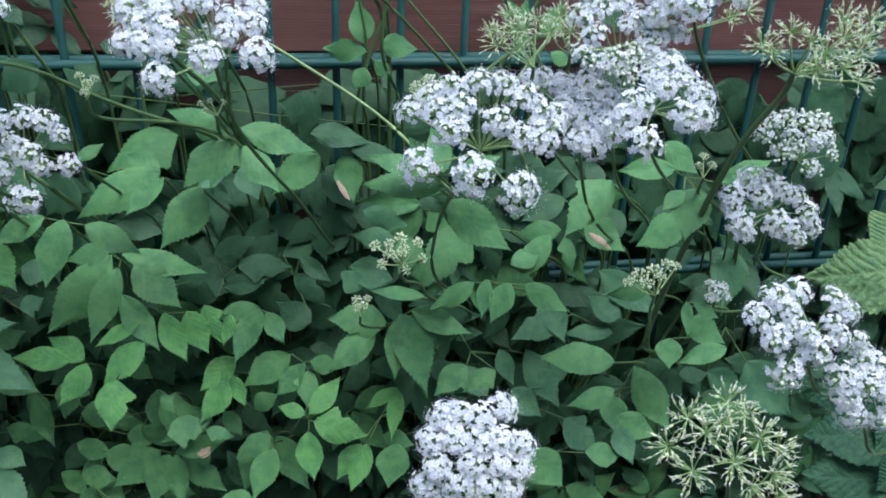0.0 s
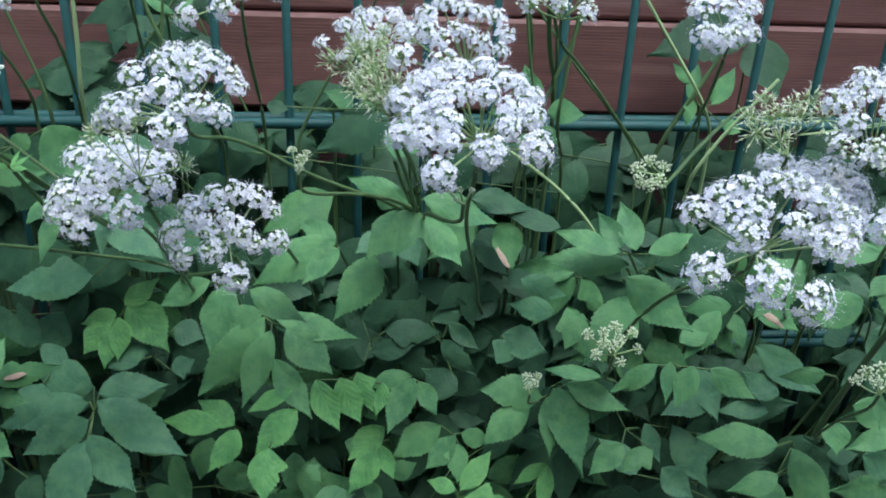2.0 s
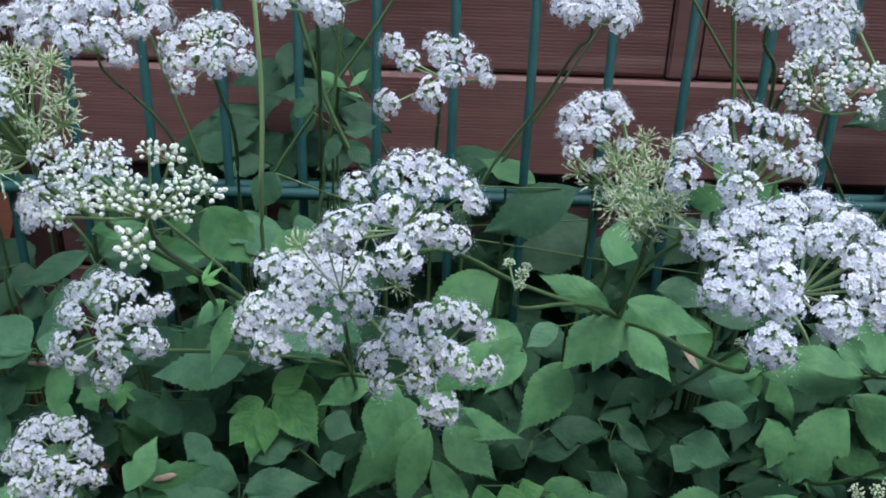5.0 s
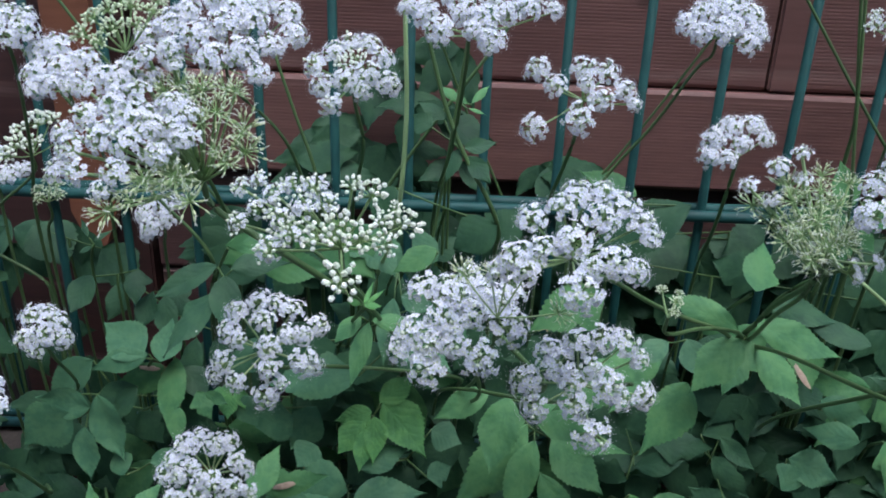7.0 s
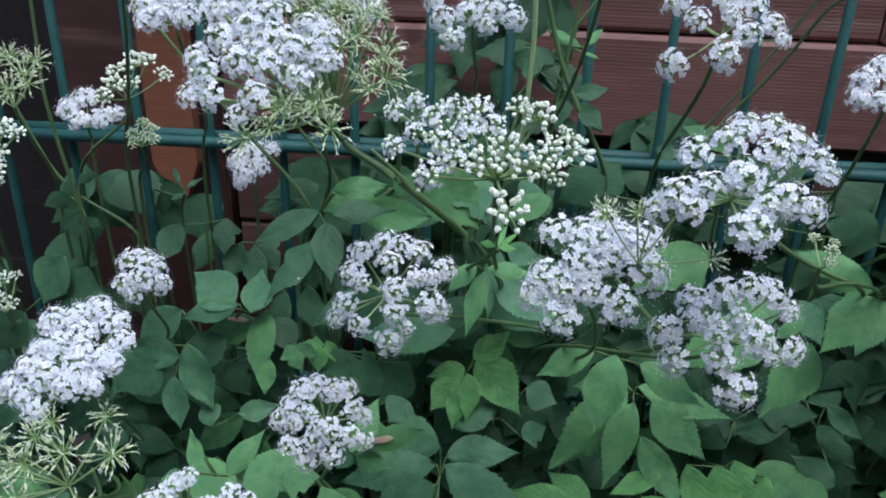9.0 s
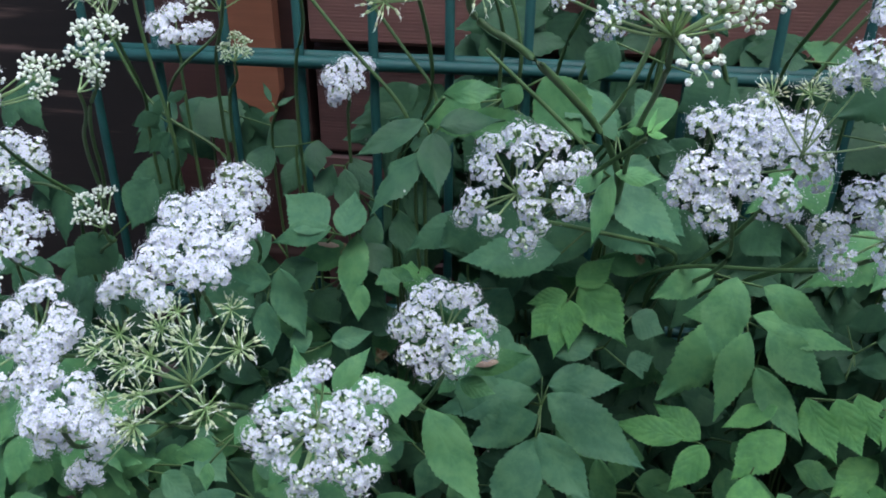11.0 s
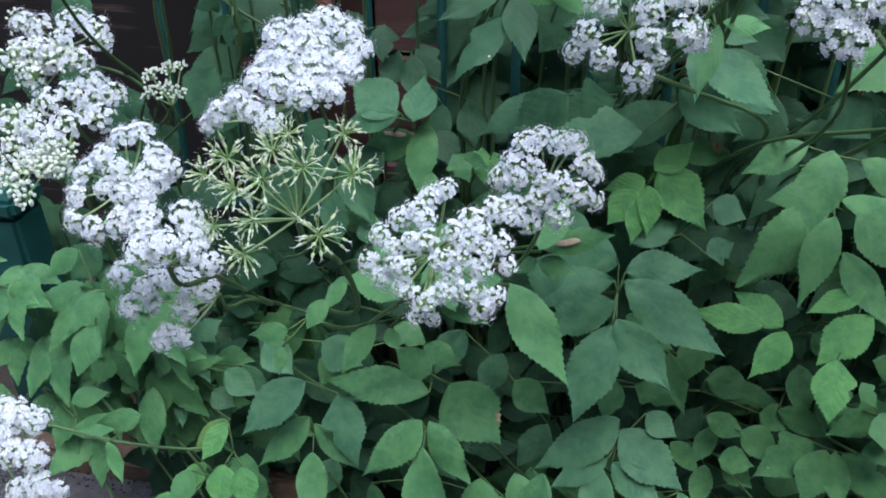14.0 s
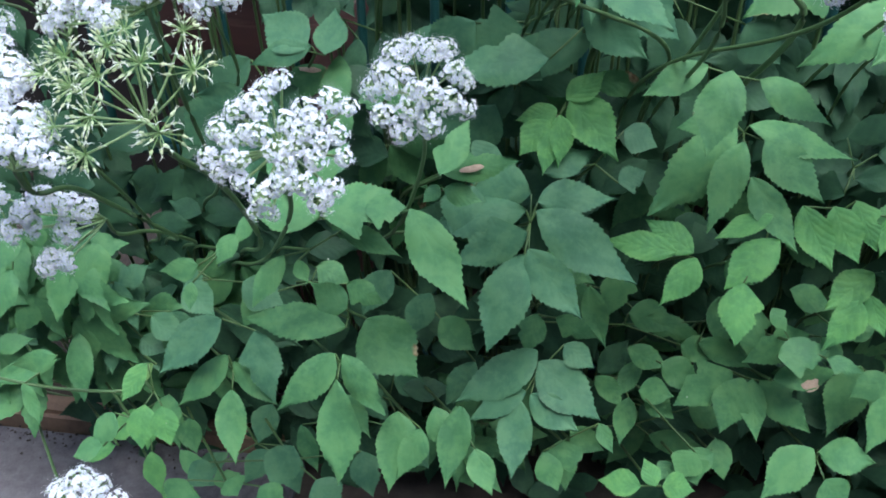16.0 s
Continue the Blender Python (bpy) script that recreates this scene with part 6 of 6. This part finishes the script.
# bare stems
stalk(((-0.232, 0.69, 0.622), (-0.195, 0.69, 0.528), (-0.173, 0.69, 0.483), (-0.162, 0.69, 0.454)))
stalk(((-0.015, 0.62, 0.643), (0.059, 0.62, 0.544), (0.1, 0.62, 0.5), (0.123, 0.62, 0.469)))
stalk(((0.081, 0.59, 0.638), (0.055, 0.59, 0.554), (0.037, 0.59, 0.507), (0.024, 0.59, 0.458)), thick=1.2)
stalk(((0.015, 0.592, 0.641), (0.028, 0.592, 0.553), (0.037, 0.592, 0.505), (0.031, 0.592, 0.47)))
stalk(((-0.033, 0.53, 0.53), (-0.011, 0.53, 0.516), (0.028, 0.53, 0.49), (0.055, 0.53, 0.467), (0.074, 0.53, 0.442)), pale=True)
stalk(((-0.224, 0.48, 0.649), (-0.223, 0.48, 0.619), (-0.222, 0.48, 0.585), (-0.226, 0.48, 0.532)), pale=True)
stalk(((-0.158, 0.6, 0.639), (-0.179, 0.6, 0.603), (-0.215, 0.6, 0.554), (-0.25, 0.6, 0.502)))
stalk(((-0.008, 0.7, 0.634), (-0.08, 0.7, 0.514), (-0.116, 0.7, 0.466), (-0.146, 0.7, 0.432)))
stalk(((0.069, 0.57, 0.628), (0.076, 0.57, 0.616), (0.111, 0.57, 0.568), (0.146, 0.57, 0.522)), pale=True)
stalk(((0.188, 0.6, 0.631), (0.185, 0.6, 0.617), (0.167, 0.6, 0.556), (0.126, 0.6, 0.482)), thick=1.4)
stalk(((0.156, 0.5, 0.558), (0.127, 0.5, 0.522), (0.109, 0.5, 0.488)), pale=True)
stalk(((0.055, 0.55, 0.652), (0.048, 0.55, 0.577), (0.044, 0.55, 0.541), (0.041, 0.55, 0.512)))
stalk(((-0.227, 0.57, 0.645), (-0.221, 0.57, 0.616), (-0.204, 0.57, 0.554), (-0.172, 0.57, 0.501)), thick=1.2)
stalk(((-0.324, 0.6, 0.64), (-0.3, 0.6, 0.555), (-0.289, 0.6, 0.524), (-0.285, 0.6, 0.498)))
stalk(((-0.193, 0.575, 0.641), (-0.208, 0.575, 0.523), (-0.218, 0.575, 0.461), (-0.222, 0.575, 0.438)))
stalk(((-0.296, 0.5, 0.534), (-0.261, 0.5, 0.503), (-0.237, 0.5, 0.479)))
stalk(((-0.434, 0.59, 0.625), (-0.356, 0.59, 0.511), (-0.332, 0.59, 0.483), (-0.335, 0.59, 0.463)))
stalk(((-0.178, 0.46, 0.494), (-0.162, 0.46, 0.476), (-0.147, 0.46, 0.461)), thick=1.3)
stalk(((-0.461, 0.56, 0.625), (-0.378, 0.56, 0.517), (-0.35, 0.56, 0.488), (-0.341, 0.56, 0.469)))
stalk(((-0.502, 0.58, 0.597), (-0.504, 0.58, 0.552), (-0.506, 0.58, 0.52), (-0.491, 0.58, 0.433)))
stalk(((-0.57, 0.62, 0.562), (-0.546, 0.62, 0.493), (-0.527, 0.62, 0.449), (-0.48, 0.62, 0.424)))
stalk(((-0.628, 0.47, 0.207), (-0.562, 0.47, 0.195), (-0.486, 0.47, 0.203)))
stalk(((0.015, 0.6, 0.645), (0.02, 0.6, 0.616), (0.025, 0.6, 0.591), (0.03, 0.6, 0.565)))


# ---- undergrowth ----
def undergrowth():
    """Leaves low down, behind and between the placed ones, as whole leaves on stalks."""
    rng = random.Random(5)
    for i in range(140):
        x = rng.uniform(-0.64, 0.55)
        z = rng.uniform(0.04, 0.40)
        if x > 0.2 and z > 0.22 and rng.random() < 0.6:
            z *= 0.5
        y = 0.582 + rng.uniform(0.0, 0.045)
        if x < -0.28:
            z = min(z, 0.30 + rng.uniform(-0.05, 0.03))
        if x < -0.50:
            z *= 0.6
        n = rng.choice((3, 3, 5))
        a0 = rng.uniform(-0.9, 0.9) - math.pi / 2
        size = rng.uniform(44, 66)
        rows = []
        for k in range(n):
            a = a0 + (k - (n - 1) / 2) * rng.uniform(0.85, 1.15)
            ln = size * rng.uniform(0.8, 1.1)
            ux, uz = math.cos(a), math.sin(a)
            bx, bz = x * 1000 + ux * 5, z * 1000 + uz * 5
            rows.append((bx, y * 1000, bz, bx + ux * ln, y * 1000 + uz * ln * 0.2 + rng.uniform(-4, 4), bz + uz * ln * 0.9, ln * rng.uniform(0.38, 0.50)))
        # mostly the leaf whose colour is darkened for shade
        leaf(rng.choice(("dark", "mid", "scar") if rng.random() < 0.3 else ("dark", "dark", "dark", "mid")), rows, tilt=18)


undergrowth()


def foliage(name, label, mat, count, seed, box, low, high, steep=(0.6, 1.3)):
    """Many leaves in threes, as one mass: box is x, y and z ranges; low and high its leaf lengths."""
    rng = random.Random(seed)
    src = leaflet_mesh("leaflet", mat, seed, rows=24, teeth=8)
    pts = [tuple(p.co) for p in src.vertices]
    fcs = [tuple(p.vertices) for p in src.polygons]
    uvs = [None] * len(pts)
    for p in src.polygons:
        for li, vi in zip(p.loop_indices, p.vertices):
            uvs[vi] = tuple(src.uv_layers[0].data[li].uv)
    bpy.data.meshes.remove(src)
    v, f, uv = [], [], []
    for i in range(count):
        hub = Vector([rng.uniform(*r) for r in box])
        if hub.x < -0.3 and hub.z > 0.33 and hub.y < FENCE_Y:
            continue
        if hub.x > 0.2 and hub.z > 0.22 and hub.y < FENCE_Y and rng.random() < 0.75:
            continue
        if hub.x < -0.16 and hub.z > 0.2 and hub.y > FENCE_Y and rng.random() < 0.1:
            continue
        ln = rng.uniform(low, high)
        tilt, lean, turn = rng.uniform(*steep), rng.uniform(-0.4, 0.4), rng.uniform(-0.9, 0.9)
        face = Vector((math.sin(lean), -math.sin(tilt), math.cos(tilt))).normalized()
        side = face.cross(Vector((0, 0, -1))).normalized()
        down = side.cross(face)
        for k in (-1, 0, 1):
            a = turn + k * rng.uniform(0.75, 1.1)
            along = down * math.cos(a) + side * math.sin(a)
            across = along.cross(face)
            m = Matrix(((*across, 0), (*along, 0), (*face, 0), (0, 0, 0, 1))).transposed()
            m = Matrix.Translation(hub) @ m @ Matrix.Diagonal((ln * rng.uniform(0.40, 0.52), ln * (1 - 0.1 * abs(k)), ln * 0.8, 1))
            tip = m @ Vector((0, 1, 0))
            if not (0.578 if box[0][0] > -0.8 else 0.5) < tip.y < 0.75 or (tip.y - FENCE_Y) * (hub.y - FENCE_Y) < 0 or abs(tip.y - FENCE_Y) < 0.012:
                continue
            s = len(v)
            v += [tuple(m @ Vector(p)) for p in pts]
            f += [tuple(s + q for q in g) for g in fcs]
            uv += uvs
    tagged(new(name, mesh_from(name, v, f, [mat], uvs=uv)), label, "foliage", kind="stuff")


# the deep masses carry their shade in the darkened leaf colour
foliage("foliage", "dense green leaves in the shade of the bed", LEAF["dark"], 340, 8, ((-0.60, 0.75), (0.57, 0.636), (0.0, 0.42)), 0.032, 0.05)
foliage("foliage_deep", "green leaves deep in the bed, shade put into their colour", LEAF["dark"], 400, 9, ((-0.60, 0.75), (0.575, 0.638), (0.0, 0.43)), 0.034, 0.052)
foliage("foliage_behind", "green leaves behind the mesh fence, shade put into their colour", LEAF["dark"], 720, 12, ((-0.40, 0.75), (0.675, 0.735), (0.0, 0.45)), 0.045, 0.07, (0.9, 1.45))
foliage("foliage_edge", "green leaves hanging over the asphalt at the end of the bed", LEAF["mid"], 46, 15, ((-0.80, -0.55), (0.53, 0.59), (0.13, 0.27)), 0.034, 0.056)
foliage("foliage_tall", "green leaves rising behind the mesh fence, shade put into their colour", LEAF["dark"], 34, 17, ((-0.32, -0.10), (0.675, 0.735), (0.42, 0.58)), 0.035, 0.055)
foliage("foliage_corner", "green leaves in the corner behind the mesh fence, shade put into their colour", LEAF["dark"], 60, 19, ((-0.86, -0.33), (0.69, 0.74), (0.12, 0.43)), 0.038, 0.06, (0.9, 1.45))


def crumbs():
    """Bits of soil and grit along the foot of the edging stone."""
    rng = random.Random(23)
    v, f = [], []
    for i in range(240):
        at = Vector((rng.uniform(-0.86, -0.47), 0.602 - abs(rng.gauss(0, 0.012)), 0.003))
        r = rng.uniform(0.0005, 0.0016)
        s = len(v)
        for k in range(5):
            w = 2 * math.pi * k / 5 + rng.uniform(-0.3, 0.3)
            v.append((at.x + r * math.cos(w), at.y + r * math.sin(w), 0.0025))
        for k in range(5):
            w = 2 * math.pi * k / 5 + rng.uniform(-0.3, 0.3)
            v.append((at.x + 0.7 * r * math.cos(w), at.y + 0.7 * r * math.sin(w), 0.003 + r * rng.uniform(0.5, 1.0)))
        f += [(s + k, s + (k + 1) % 5, s + 5 + (k + 1) % 5, s + 5 + k) for k in range(5)] + [tuple(s + 5 + k for k in range(5))]
    tagged(new("soil_crumbs", mesh_from("soil_crumbs", v, f, [SOIL], smooth=False)), "dark soil crumbs and grit along the edging stone", "soil", kind="stuff")


crumbs()
